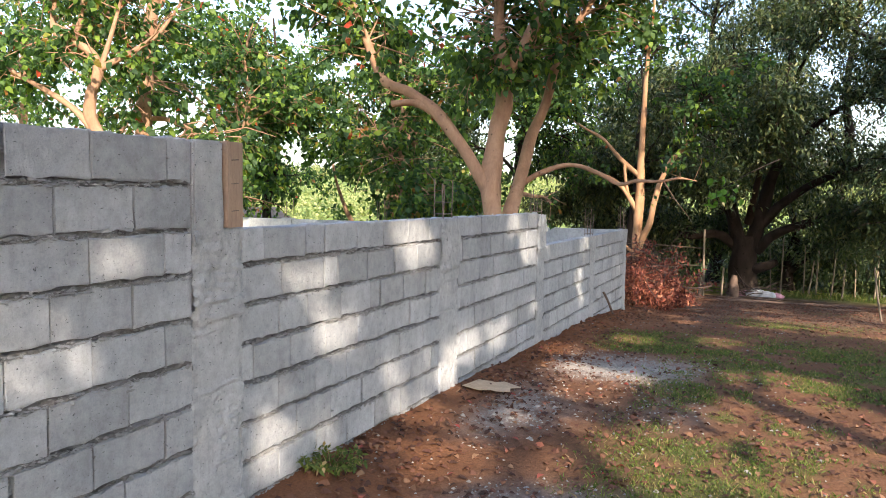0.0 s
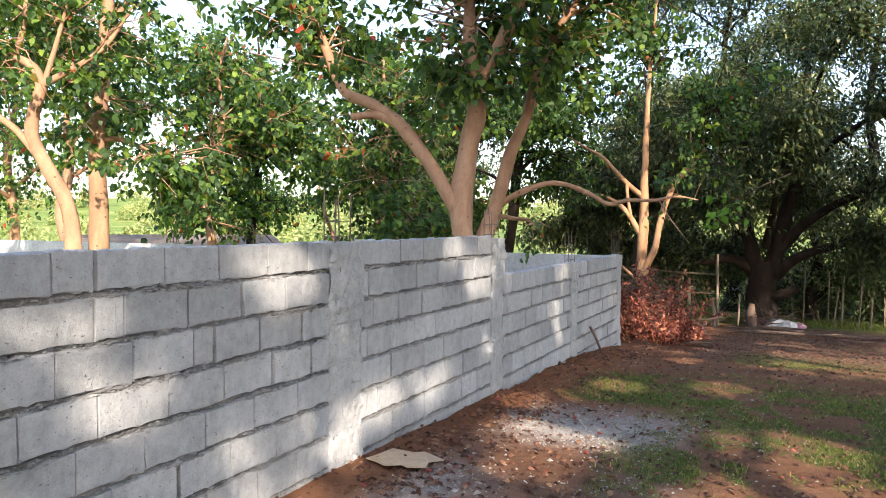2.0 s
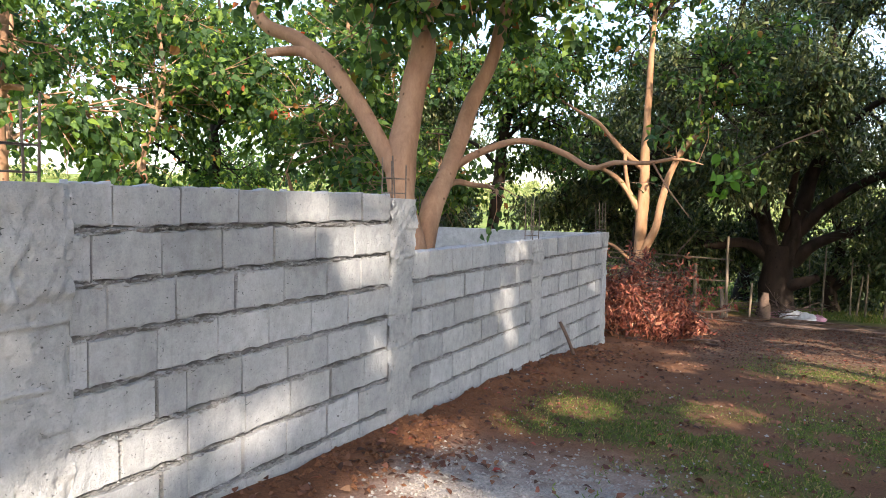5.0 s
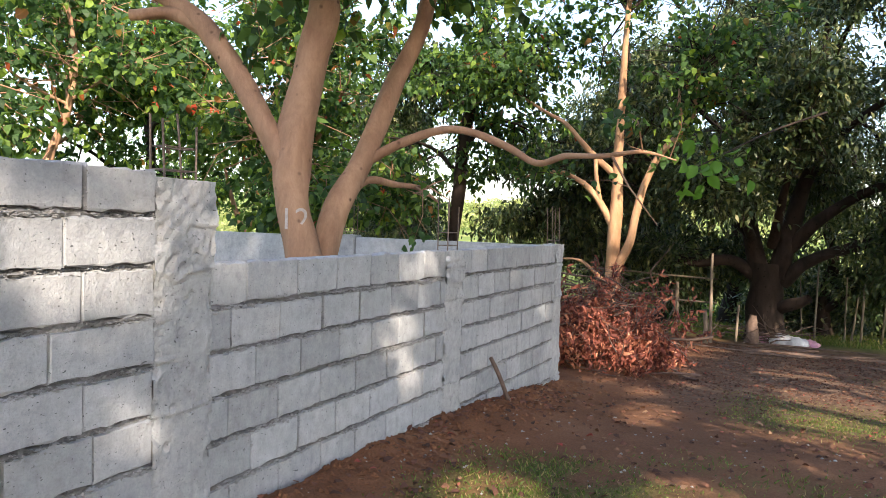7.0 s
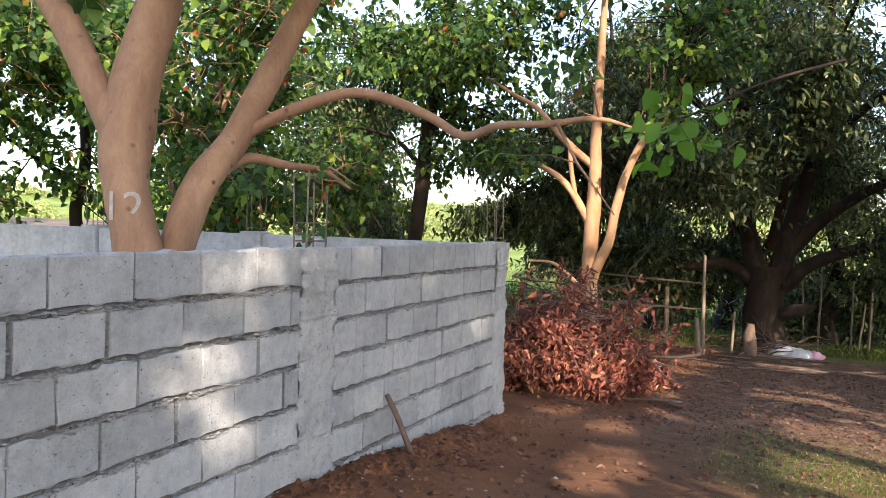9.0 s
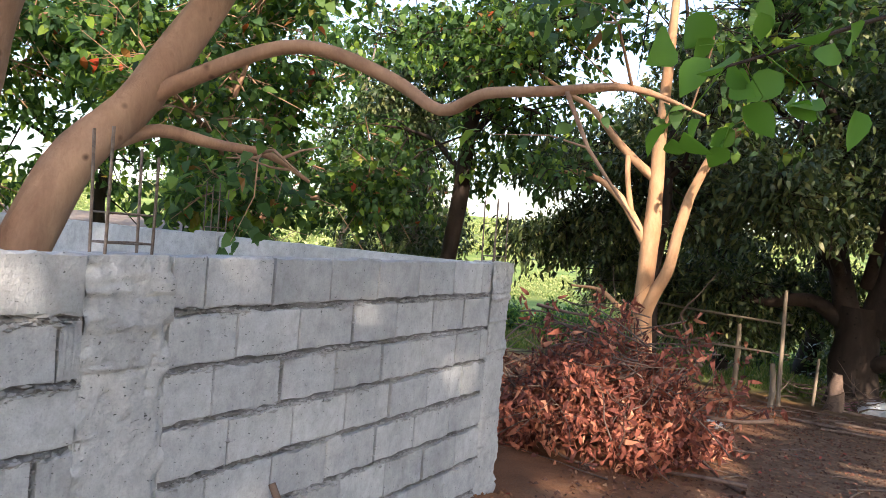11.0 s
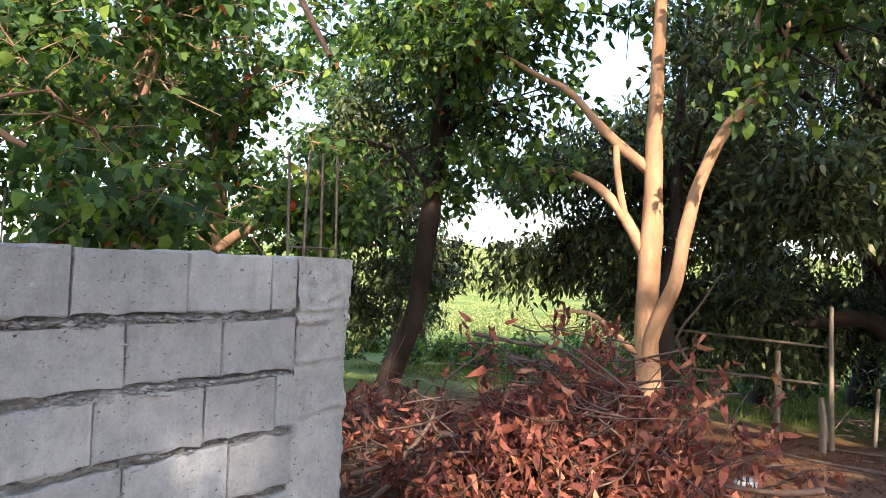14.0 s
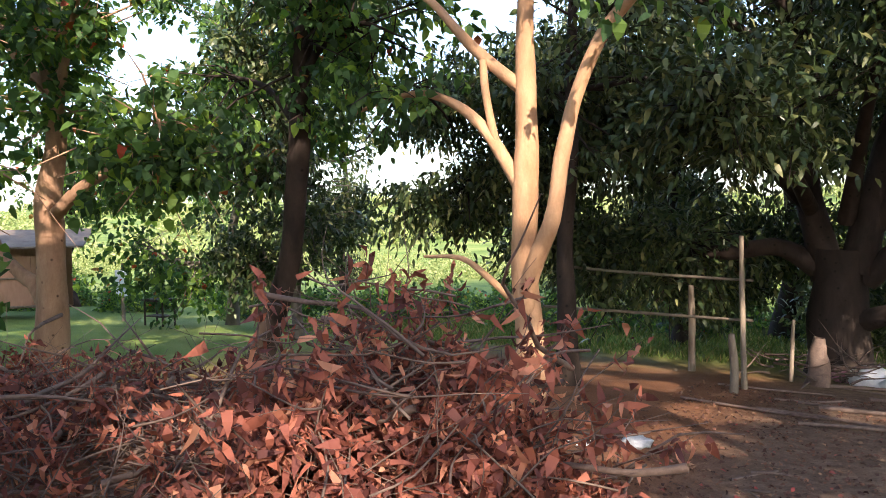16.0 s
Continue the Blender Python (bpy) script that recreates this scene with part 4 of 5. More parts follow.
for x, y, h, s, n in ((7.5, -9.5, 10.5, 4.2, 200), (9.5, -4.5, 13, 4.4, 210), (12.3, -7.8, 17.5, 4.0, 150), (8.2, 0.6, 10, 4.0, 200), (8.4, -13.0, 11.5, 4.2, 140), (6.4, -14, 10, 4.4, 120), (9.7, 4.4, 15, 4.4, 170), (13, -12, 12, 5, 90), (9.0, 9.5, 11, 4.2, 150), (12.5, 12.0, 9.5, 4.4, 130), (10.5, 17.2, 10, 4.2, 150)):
    wild_tree(x, y, h, s, 0.24, UNSEEN_SHADE, BARK_DARK_SHADED, LEAF, 0.25, 0.6, n, 38 if y < 8 else 28, (0, 0), 0.42 if y < 8 else 0.3, gaps=True)


# ---- far greenery ----
def clumps(name, spots, size, per, leaf, slim, material, label):
    ats, tips, nors, lns, wds = [], [], [], [], []
    for x, y, r, hgt in spots:
        n = per
        d = rng.normal(0, 1, (n, 3))
        d /= np.linalg.norm(d, axis=1)[:, None]
        rad = r * rng.uniform(0.55, 1.05, n)[:, None]
        p = d * rad * [1, 1, hgt / r]
        p[:, 2] = np.abs(p[:, 2])
        p += [x, y, gz(x, y)]
        ats.append(p)
        tips.append(d + rng.normal(0, 0.8, (n, 3)))
        nors.append(rng.normal(0, 0.6, (n, 3)) + [0, 0, 1])
        ln = leaf * size * rng.uniform(0.6, 1.3, n)
        lns.append(ln)
        wds.append(ln * slim)
    me = leaf_mesh(name, np.vstack(ats), np.vstack(tips), np.vstack(nors), np.concatenate(lns), np.concatenate(wds), material)
    return tagged(put(name, me), label, "bushes", kind="stuff")


# far bushes and hill woods; their haze is in the pale leaf colour
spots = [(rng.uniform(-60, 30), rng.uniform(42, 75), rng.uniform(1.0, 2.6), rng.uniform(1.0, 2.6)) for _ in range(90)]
clumps("field_bushes", spots, 1, 900, 0.19, 0.62, LEAF_HAZED, "sunlit yellow-green bushes in the field")
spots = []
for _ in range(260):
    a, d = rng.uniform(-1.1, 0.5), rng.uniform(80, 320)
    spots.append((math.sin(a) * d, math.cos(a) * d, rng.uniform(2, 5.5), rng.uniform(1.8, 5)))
clumps("hillside_woods", spots, 1, 420, 0.6, 0.75, LEAF_HAZED, "sunlit scrub woods on the low hill")
spots = [(rng.uniform(-40, -21), rng.uniform(14, 36), rng.uniform(0.6, 1.5), rng.uniform(0.6, 1.6)) for _ in range(50)]
spots += [(rng.uniform(-21, -12), rng.uniform(27, 36), rng.uniform(0.5, 1.1), rng.uniform(0.5, 1.2)) for _ in range(14)]
spots += [(rng.uniform(-13, -1), rng.uniform(29, 38), rng.uniform(0.5, 1.2), rng.uniform(0.5, 1.5)) for _ in range(26)]
clumps("undergrowth", spots, 1, 520, 0.17, 0.6, LEAF, "green leafy undergrowth beyond the wall")
spots = [(rng.uniform(-1, 16), rng.uniform(31, 40), rng.uniform(0.8, 1.8), rng.uniform(1.0, 3.2)) for _ in range(55)]
spots += [(rng.uniform(1.8, 15), rng.uniform(29, 32), rng.uniform(0.9, 1.6), rng.uniform(2.0, 4.2)) for _ in range(34)]
clumps("dark_thicket", spots, 1, 620, 0.18, 0.45, LEAF_DARK, "dark green thicket behind the stick fence")


# ---- brush pile ----
def pile(at, rx, ry, top, n_branch, n_twig, n_leaf, label, leaf_size=0.132):
    x0, y0 = at
    z0 = gz(x0, y0)
    p = empty("brush_pile", (x0, y0, z0), label, "brush pile")

    def dome(px, py):
        return top * max(0.0, 1 - (px / rx) ** 2 - (py / ry) ** 2) ** 0.6
    lines = []
    for k in range(n_branch + n_twig):
        a = rng.uniform(0, 6.283)
        rr = math.sqrt(rng.uniform(0, 0.8))
        px, py = rx * rr * math.cos(a), ry * rr * math.sin(a)
        pz = dome(px, py) * rng.uniform(0.15, 0.95) + 0.03
        b = rng.uniform(0, 6.283)
        L = rng.uniform(0.5, 1.5) if k >= n_branch else rng.uniform(1.0, 2.2)
        r = rng.uniform(0.004, 0.011) if k >= n_branch else rng.uniform(0.014, 0.03)
        d = np.array([math.cos(b), math.sin(b), rng.normal(0.12, 0.25)])
        pts = wobble_limb(np.array([px, py, pz]) - d * L * 0.5, d, L, r, 5, 0, 0.22)
        pts = [(q[0], q[1], max(q[2], 0.02 + gz(x0 + q[0], y0 + q[1]) - z0), q[3]) for q in pts]
        ln = curve_points(pts, 2)
        lines.append(ln)
        if k < n_branch:
            v, f = tube_arrays(ln, 7, 0.08)
            put("branch", mesh_of("branch", v, f, TWIG, True), p)
    many_tubes("twig_growth", lines[n_branch:], TWIG, p)["kind"] = "stuff"
    m = n_leaf
    a, rr = rng.uniform(0, 6.283, m), np.sqrt(rng.uniform(0, 1, m))
    px, py = rx * rr * np.cos(a), ry * rr * np.sin(a)
    lump = 0.72 + 0.38 * value_noise(px + x0, py + y0, 4.5, 31)
    pz = top * np.maximum(0.02, 1 - rr ** 2) ** 0.6 * np.clip(lump, 0.25, 1.15) * rng.uniform(0.2, 1.05, m) ** 0.45
    cen = np.stack([px, py, pz], 1)
    # leaves hang in bunches
    cen = cen[rng.integers(0, max(m // 14, 1), m)] + rng.normal(0, 0.075, (m, 3))
    cen[:, 2] = np.maximum(cen[:, 2], 0.02)
    # leafy shoots that stick out of the heap
    shoots, extra = [], []
    for k in range(n_branch * 2):
        a, rr = rng.uniform(0, 6.283), math.sqrt(rng.uniform(0, 0.9))
        px, py = rx * rr * math.cos(a), ry * rr * math.sin(a)
        pz = dome(px, py) * 0.6
        d = np.array([math.cos(a) * rr * 0.9 + rng.normal(0, 0.3), math.sin(a) * rr * 0.9 + rng.normal(0, 0.3), rng.uniform(0.45, 1.0)])
        sh = curve_points(wobble_limb((px, py, pz), d / np.linalg.norm(d), rng.uniform(0.35, 0.75) * (0.5 + top * 0.5), 0.008, 4), 3)
        shoots.append(sh)
        q = sh[rng.integers(len(sh) // 3, len(sh), 18), :3]
        extra.append(q + rng.normal(0, 0.035, (18, 3)))
    many_tubes("shoot_growth", shoots, TWIG, p)["kind"] = "stuff"
    cen = np.vstack([cen] + extra)
    m = len(cen)
    tip = rng.normal(0, 0.8, (m, 3)) + [0, 0, -0.8]
    ln = leaf_size * rng.uniform(0.45, 1.2, m)
    put("dead_leaves", leaf_mesh("dead_leaves", cen, tip, rng.normal(0, 1, (m, 3)), ln, ln * rng.uniform(0.22, 0.42, m), DEAD, 0.6, 0.42), p, "curled red-brown dry leaves")["kind"] = "stuff"
    return p


pile((-0.15, 13.85), 1.08, 1.2, 1.55, 24, 260, 8200, "tall heap of cut branches with dry red-brown leaves")
pile((-2.6, 13.9), 2.1, 1.5, 0.72, 40, 420, 2300, "low heap of cut branches with scattered dry leaves")
pile((-5.4, 14.4), 2.0, 1.5, 0.52, 34, 380, 1300, "low heap of bare branches and dry leaves")

pile((0.70, 14.6), 0.42, 0.5, 0.95, 5, 26, 650, "small upright clump of cut branches with dry leaves")

# hanging spray of large leaves near the path
rng = np.random.default_rng(23)
spray = empty("leafy_branch", (1.95, 8.6, 2.35), "overhanging twig with large glossy green leaves", "branch")
stem = [(0.9, 1.3, 0.62, 0.012), (0.45, 0.55, 0.36, 0.009), (0.05, 0.0, 0.08, 0.006), (-0.15, -0.3, -0.06, 0.003)]
sl = curve_points(stem, 5)
v, f = tube_arrays(sl, 6)
put("stem", mesh_of("stem", v, f, BARK_DARK_SHADED, True), spray)
sub = twigs_from([sl], 8, 0.28, -0.1, 0.45, 0.004)
many_tubes("stalk_growth", sub, LEAF_BIG, spray)["kind"] = "stuff"
ends = np.array([s[-1][:3] for s in sub])
for k in range(26):
    e = ends[k % len(ends)] + rng.normal(0, 0.06, 3)
    d = np.array([*rng.normal(0, 0.5, 2), -0.55])
    L = rng.uniform(0.09, 0.15)
    bm = bmesh.new()
    d = Vector(d).normalized()
    sd = d.cross(Vector(rng.normal(0, 1, 3))).normalized()
    up = sd.cross(d)
    rows = []
    for i, wd in enumerate((0.02, 0.30, 0.40, 0.36, 0.2, 0.01)):
        c = Vector(e) + d * L * i / 5 - up * L * 0.25 * (i / 5) ** 2
        rows.append([bm.verts.new(c - sd * wd * L + up * wd * L * 0.35), bm.verts.new(c), bm.verts.new(c + sd * wd * L + up * wd * L * 0.35)])
    for r0, r1 in zip(rows, rows[1:]):
        bm.faces.new((r0[0], r0[1], r1[1], r1[0]))
        bm.faces.new((r0[1], r0[2], r1[2], r1[1]))
    part("leaf", bm, LEAF_BIG, spray, smooth=True)

# ---- fence, poles and stumps ----
def pole(name, a, b, r, material, label, category, group=""):
    ob = empty(name, a, label, category, group)
    mid = [(u + w) / 2 + rng.normal(0, 0.012) for u, w in zip(a, b)]
    pts = [(0, 0, 0, r * 1.1), *[tuple(m - u for m, u in zip(mid, a)) + (r,)], tuple(w - u for w, u in zip(b, a)) + (r * 0.8,)]
    tube("shaft", pts, material, ob, 8, 5, 0.08)
    return ob


def upright(x, y, h, r, lean=0.0, label="thin weathered wooden fence post", group="fence posts"):
    z = gz(x, y)
    return pole("fence_post", (x, y, z - 0.12), (x + lean, y, z + h), r, BAMBOO, label, "post", group)


upright(0.74, 22.0, 2.3, 0.042, -0.04, "tall weathered bamboo fence post")
upright(0.66, 21.5, 0.85, 0.06, -0.03, "short thick wooden post beside the tall one")
upright(-0.35, 23.6, 1.5, 0.06)
upright(-2.75, 24.0, 1.9, 0.05, 0.05)
upright(1.25, 23.4, 1.0, 0.035, 0.04)
for k in range(16):
    upright(2.9 + k * 0.42 + rng.normal(0, 0.12), 27.6 + rng.normal(0, 0.5), rng.uniform(1.4, 2.3), rng.uniform(0.02, 0.04), rng.normal(0, 0.12), "thin stick of a rough field fence", "stick fence")
for k in range(6):
    upright(5.2 + k * 0.25 + rng.normal(0, 0.1), 15.0 + k * 0.9, rng.uniform(1.2, 2.0), 0.025, rng.normal(0, 0.1), "thin stick of a rough yard fence", "yard sticks")
for z0, z1, x0, x1 in ((0.60, 0.55, -2.85, 0.85), (-0.18, -0.05, -3.6, 0.85)):
    pole("fence_rail", (x0, 23.9, z0), (x1, 22.05 if x1 > 0.8 else 23.9, z1), 0.026, BAMBOO, "long horizontal bamboo fence rail", "rail", "fence rails")
for k in range(22):
    x, y = rng.uniform(-0.2, 4.6), rng.uniform(18.5, 24)
    a, L = rng.uniform(-0.5, 0.5), rng.uniform(0.5, 1.9)
    xb, yb = x + math.cos(a) * L, y + math.sin(a) * L
    pole("fallen_stick", (x, y, gz(x, y) + 0.02), (xb, yb, gz(xb, yb) + 0.03), rng.uniform(0.01, 0.032), TWIG, "dry fallen stick lying on the ground", "stick", "fallen sticks")
for k in range(26):
    x, y = rng.uniform(0.6, 3.2), rng.uniform(10.5, 17.5)
    a, L = rng.uniform(0, 3.1), rng.uniform(0.15, 0.6)
    xb, yb = x + math.cos(a) * L, y + math.sin(a) * L
    pole("fallen_stick", (x, y, gz(x, y) + 0.008), (xb, yb, gz(xb, yb) + 0.012), rng.uniform(0.004, 0.012), TWIG, "thin dry twig lying on the ground", "stick", "fallen twigs")

stump = empty("stump", (1.65, 23.2, gz(1.65, 23.2)), "grey weathered wooden stump", "stump")
tube("wood", [(0, 0, -0.1, 0.22), (0.02, 0, 0.2, 0.17), (0.0, 0, 0.5, 0.13), (0.02, 0, 0.75, 0.09)], TWIG, stump, 12, 4, 0.16)


def bag(x, y, r, material, label, flat=0.6):
    bm = bmesh.new()
    bmesh.ops.create_icosphere(bm, subdivisions=3, radius=r)
    for v in bm.verts:
        n1 = noise.noise(v.co * (2.2 / r) + Vector((x, y, 0)))
        n2 = noise.noise(v.co * (6 / r) + Vector((y, x, 3)))
        v.co *= 1 + 0.35 * n1 + 0.22 * abs(n2)
        v.co.z = max(v.co.z * flat, -r * 0.3)
    ob = part("plastic_bag", bm, material, smooth=True)
    ob.location = (x, y, gz(x, y) + r * 0.28)
    return tagged(ob, label, "bag")


bag(2.35, 23.9, 0.34, PLASTIC, "crumpled white plastic sack beside the big tree")
bag(2.75, 23.7, 0.28, PLASTIC, "crumpled pale plastic bag on the rubbish heap")
bag(2.05, 24.1, 0.26, PINK, "crumpled pink plastic bag on the rubbish heap")
bag(3.05, 23.9, 0.22, PINK, "small pink plastic bag on the rubbish heap")
bag(0.43, 17.2, 0.13, GREY_BAG, "small grey plastic bag lying on bare earth", 0.5)
scrap = rough_box((-0.11, -0.06, 0), (0.11, 0.06, 0.012), 0.1, 0.006, 0.003, 9)
sc = tagged(part("foam_scrap", scrap, PLASTIC), "flat white foam scrap lying on bare earth", "scrap")
sc.matrix_basis = pose(-0.02, 16.9, gz(-0.02, 16.9) + 0.01, 4, 3, 25)
heap = empty("stick_heap", (1.9, 23.6, gz(1.9, 23.6)), "heap of dry sticks at the foot of the big tree", "stick heap")
hl = []
for k in range(60):
    b = rng.uniform(0, 6.283)
    q = np.array([rng.normal(0, 0.55), rng.normal(0, 0.35), rng.uniform(0.03, 0.4)])
    hl.append(curve_points(wobble_limb(q, np.array([math.cos(b), math.sin(b), 0.1]), rng.uniform(0.5, 1.2), rng.uniform(0.008, 0.025), 4), 2))
many_tubes("brushwood", hl, TWIG, heap, 5)["kind"] = "stuff"

# stick that leans on the wall
st = empty("leaning_stick", (0.24, 8.62, gz(0.24, 8.62) - 0.05), "short weathered stick leaning on the wall", "stick")
tube("wood", [(0, 0, 0, 0.024), (-0.09, -0.03, 0.24, 0.021), (-0.195, -0.06, 0.46, 0.018)], TWIG, st, 8, 4, 0.15)

# torn cardboard
bm = bmesh.new()
outline = ((-0.25, -0.10), (-0.20, 0.05), (-0.16, 0.22), (0.02, 0.21), (0.10, 0.24), (0.28, 0.16), (0.20, 0.02), (0.22, -0.10), (0.10, -0.16), (0.04, -0.12), (-0.06, -0.20), (-0.16, -0.12))
top = [bm.verts.new((x, y, 0.012 + 0.02 * noise.noise(Vector((x * 4, y * 4, 0))))) for x, y in outline]
face = bm.faces.new(top)
ext = bmesh.ops.extrude_face_region(bm, geom=[face])
for v in ext["geom"]:
    if isinstance(v, bmesh.types.BMVert):
        v.co.z += 0.006
bmesh.ops.recalc_face_normals(bm, faces=bm.faces[:])
cardboard = tagged(part("cardboard", bm, CARD), "torn flat piece of brown cardboard on the earth", "cardboard")
cardboard.matrix_basis = pose(0.33, 1.86, gz(0.33, 1.86) + 0.012, -2, 3, 8)

# small weed by the wall
weed = empty("weed", (0.17, -0.72, gz(0.17, -0.72)), "small green ferny weed at the wall foot", "weed")
wt = [np.array([[0, 0, 0, 0.003], [math.cos(a) * 0.1, math.sin(a) * 0.1, 0.10, 0.002], [math.cos(a) * 0.22, math.sin(a) * 0.2, 0.09, 0.001]]) for a in np.linspace(0.2, 6, 12)]
many_tubes("stems", wt, GRASS, weed)
a_, t_, n_, l_, w_ = leaves_on(wt, 34, 0.012, 0.05, 0.35, 0.1)
put("leaves", leaf_mesh("leaves", a_, t_, n_, l_, w_, GRASS), weed)

# ---- hut in the field ----
hut = empty("hut", (-20.4, 20.7, gz(-20.4, 20.7)), "low field hut with rusty brown sheet walls", "hut")
for k in range(9):
    bm = rough_box((-4.5 + k, -0.03, 0.25), (-3.52 + k, 0.03, 2.15), 0.3, 0.012, 0.006, k)
    part("wall_panel", bm, SHEET, hut)
for x in (-4.5, -1.5, 1.5, 4.5):
    tube("post", [(x, -0.1, -0.2, 0.06), (x, -0.1, 1.2, 0.055), (x, -0.1, 2.5, 0.05)], BAMBOO, hut, 8, 3, 0.06)
bm = rough_box((-5.0, -0.9, 2.45), (5.3, 3.4, 2.53), 0.6, 0.02, 0.01, 4)
for v in bm.verts:
    v.co.z += 0.18 * (v.co.y + 0.9) * 0.8
part("roof", bm, ROOFING, hut)
for z in (0.3, 1.35):
    tube("rail", [(-4.6, -0.12, z, 0.04), (0, -0.12, z + 0.02, 0.04), (4.6, -0.12, z, 0.04)], BAMBOO, hut, 6, 3, 0.05)
part("wall_panel", rough_box((-4.5, 2.9, 0.0), (4.5, 2.96, 2.5), 0.8, 0.01), SHEET, hut)
hut.rotation_euler = (0, 0, radians(50))
hut.scale = (0.8, 0.8, 0.78)
cl = rough_box((-0.25, -0.02, 0), (0.25, 0.02, 0.75), 0.12, 0.03, 0.006, 2)
cloth = tagged(part("hung_cloth", cl, CLOTH), "pale cloth hanging by the hut", "cloth")
cloth.location = (-16.6, 24.3, gz(-16.6, 24.3) + 0.75)
pole("clothes_post", (-16.6, 24.36, gz(-16.6, 24.36) - 0.1), (-16.6, 24.36, gz(-16.6, 24.36) + 1.7), 0.05, BAMBOO, "wooden clothes post by the hut", "post")

# small dark stand in the field
stand = empty("work_stand", (-14.6, 24.0, gz(-14.6, 24.0)), "small dark wooden work stand in the field", "stand")
part("top", rough_box((-0.42, -0.25, 0.68), (0.42, 0.25, 0.74), 0.2, 0.004, 0.006, 5), BARK_MID, stand)
for x in (-0.36, 0.36):
    for y in (-0.2, 0.2):
        tube("leg", [(x, y, -0.05, 0.03), (x, y, 0.35, 0.028), (x, y, 0.69, 0.028)], BARK_MID, stand, 8, 3, 0.05)
part("shelf", rough_box((-0.36, -0.2, 0.25), (0.36, 0.2, 0.29), 0.2, 0.004, 0.006, 8), BARK_MID, stand)

# ---- ground cover ----
n = 460000
gxs, gys = rng.uniform(0.3, 7.5, n), rng.uniform(-4, 17, n)
keep = rng.uniform(0, 1, n) < turf_at(gxs, gys) * np.where(gys < 9, 1, 0.5) * (1 - smooth01(gxs, 4.5, 7.5))
gxs, gys = gxs[keep], gys[keep]
m = len(gxs)
hgt = rng.uniform(0.008, 0.042, m) * (0.7 + 0.5 * value_noise(gxs, gys, 3, 41))
tip = np.stack([rng.normal(0, 0.9, m), rng.normal(0, 0.9, m), np.ones(m)], 1)
me = leaf_mesh("grass", np.stack([gxs, gys, ground_z(gxs, gys) - 0.004], 1), tip, rng.normal(0, 1, (m, 3)), np.abs(hgt) + 0.015, rng.uniform(0.005, 0.011, m), GRASS, 0.1)
tagged(put("grass", me), "short green grass with dry blades", "grass", kind="stuff")

# far turf under the trees
n = 60000
fx, fy = rng.uniform(-12, 9, n), rng.uniform(25, 40, n)
me = leaf_mesh("field_grass", np.stack([fx, fy, ground_z(fx, fy)], 1), np.stack([rng.normal(0, 0.5, n), rng.normal(0, 0.5, n), np.ones(n)], 1), rng.normal(0, 1, (n, 3)), rng.uniform(0.08, 0.2, n), np.full(n, 0.02), GRASS, 0.1)
tagged(put("field_grass", me), "green field grass beyond the fence", "grass", kind="stuff")

n = 60000
lx, ly = rng.uniform(0.02, 6.5, n), rng.uniform(-5, 22, n)
dens = 0.12 + 0.9 * np.exp(-((lx - 0.35) / 0.35) ** 2) * (1 - smooth01(ly, 9, 11)) * smooth01(value_noise(lx, ly, 2.2, 51), -0.6, 0.3) + 0.35 * smooth01(ly, 10, 13) + 0.2 * (1 - smooth01(ly, 2, 5))
keep = rng.uniform(0, 1, n) < dens
lx, ly = lx[keep], ly[keep]
m = len(lx)
size = rng.uniform(0.035, 0.085, m) * np.where(ly > 10, 0.8, 1.0)
me = leaf_mesh("fallen_leaves", np.stack([lx, ly, ground_z(lx, ly) + 0.006], 1), np.stack([rng.normal(0, 1, m), rng.normal(0, 1, m), rng.normal(0.05, 0.2, m)], 1), rng.normal(0, 0.35, (m, 3)) + [0, 0, 1], size, size * 0.55, LITTER, 0.3)
tagged(put("fallen_leaves", me), "dry red-brown fallen leaves strewn on the earth", "leaves", kind="stuff")

n = 42000
sx, sy = rng.uniform(0.1, 3.4, n), rng.uniform(-4.5, 9, n)
keep = rng.uniform(0, 1, n) < gravel_at(sx, sy) + 0.016
sx, sy = sx[keep], sy[keep]
octa = np.array([(1, 0, 0), (0, 1, 0), (-1, 0, 0), (0, -1, 0), (0, 0, 0.7), (0, 0, -0.7)], float)
of = np.array([(0, 1, 4), (1, 2, 4), (2, 3, 4), (3, 0, 4), (1, 0, 5), (2, 1, 5), (3, 2, 5), (0, 3, 5)])
m = len(sx)
sz = rng.uniform(0.004, 0.016, m) * np.where(rng.uniform(0, 1, m) < 0.03, 1.8, 1)
a = rng.uniform(0, 6.28, m)
v = octa[None] * rng.uniform(0.6, 1.3, (m, 6, 1))
rot = np.stack([v[..., 0] * np.cos(a)[:, None] - v[..., 1] * np.sin(a)[:, None], v[..., 0] * np.sin(a)[:, None] + v[..., 1] * np.cos(a)[:, None], v[..., 2]], -1)
verts = rot * sz[:, None, None] + np.stack([sx, sy, ground_z(sx, sy) + 0.003], 1)[:, None]
faces = (of[None] + (np.arange(m) * 6)[:, None, None]).reshape(-1, 3)
tagged(put("gravel", mesh_of("gravel", verts.reshape(-1, 3), faces, STONE)), "pale crushed gravel pressed into the earth", "gravel", kind="stuff")

n = 1500
sx, sy = np.abs(rng.normal(0.05, 0.28, n)), rng.uniform(3, 11.2, n)
sz = rng.uniform(0.008, 0.03, n)
v = octa[None] * rng.uniform(0.6, 1.3, (n, 6, 1)) * sz[:, None, None] + np.stack([sx, sy, ground_z(sx, sy) + 0.004], 1)[:, None]
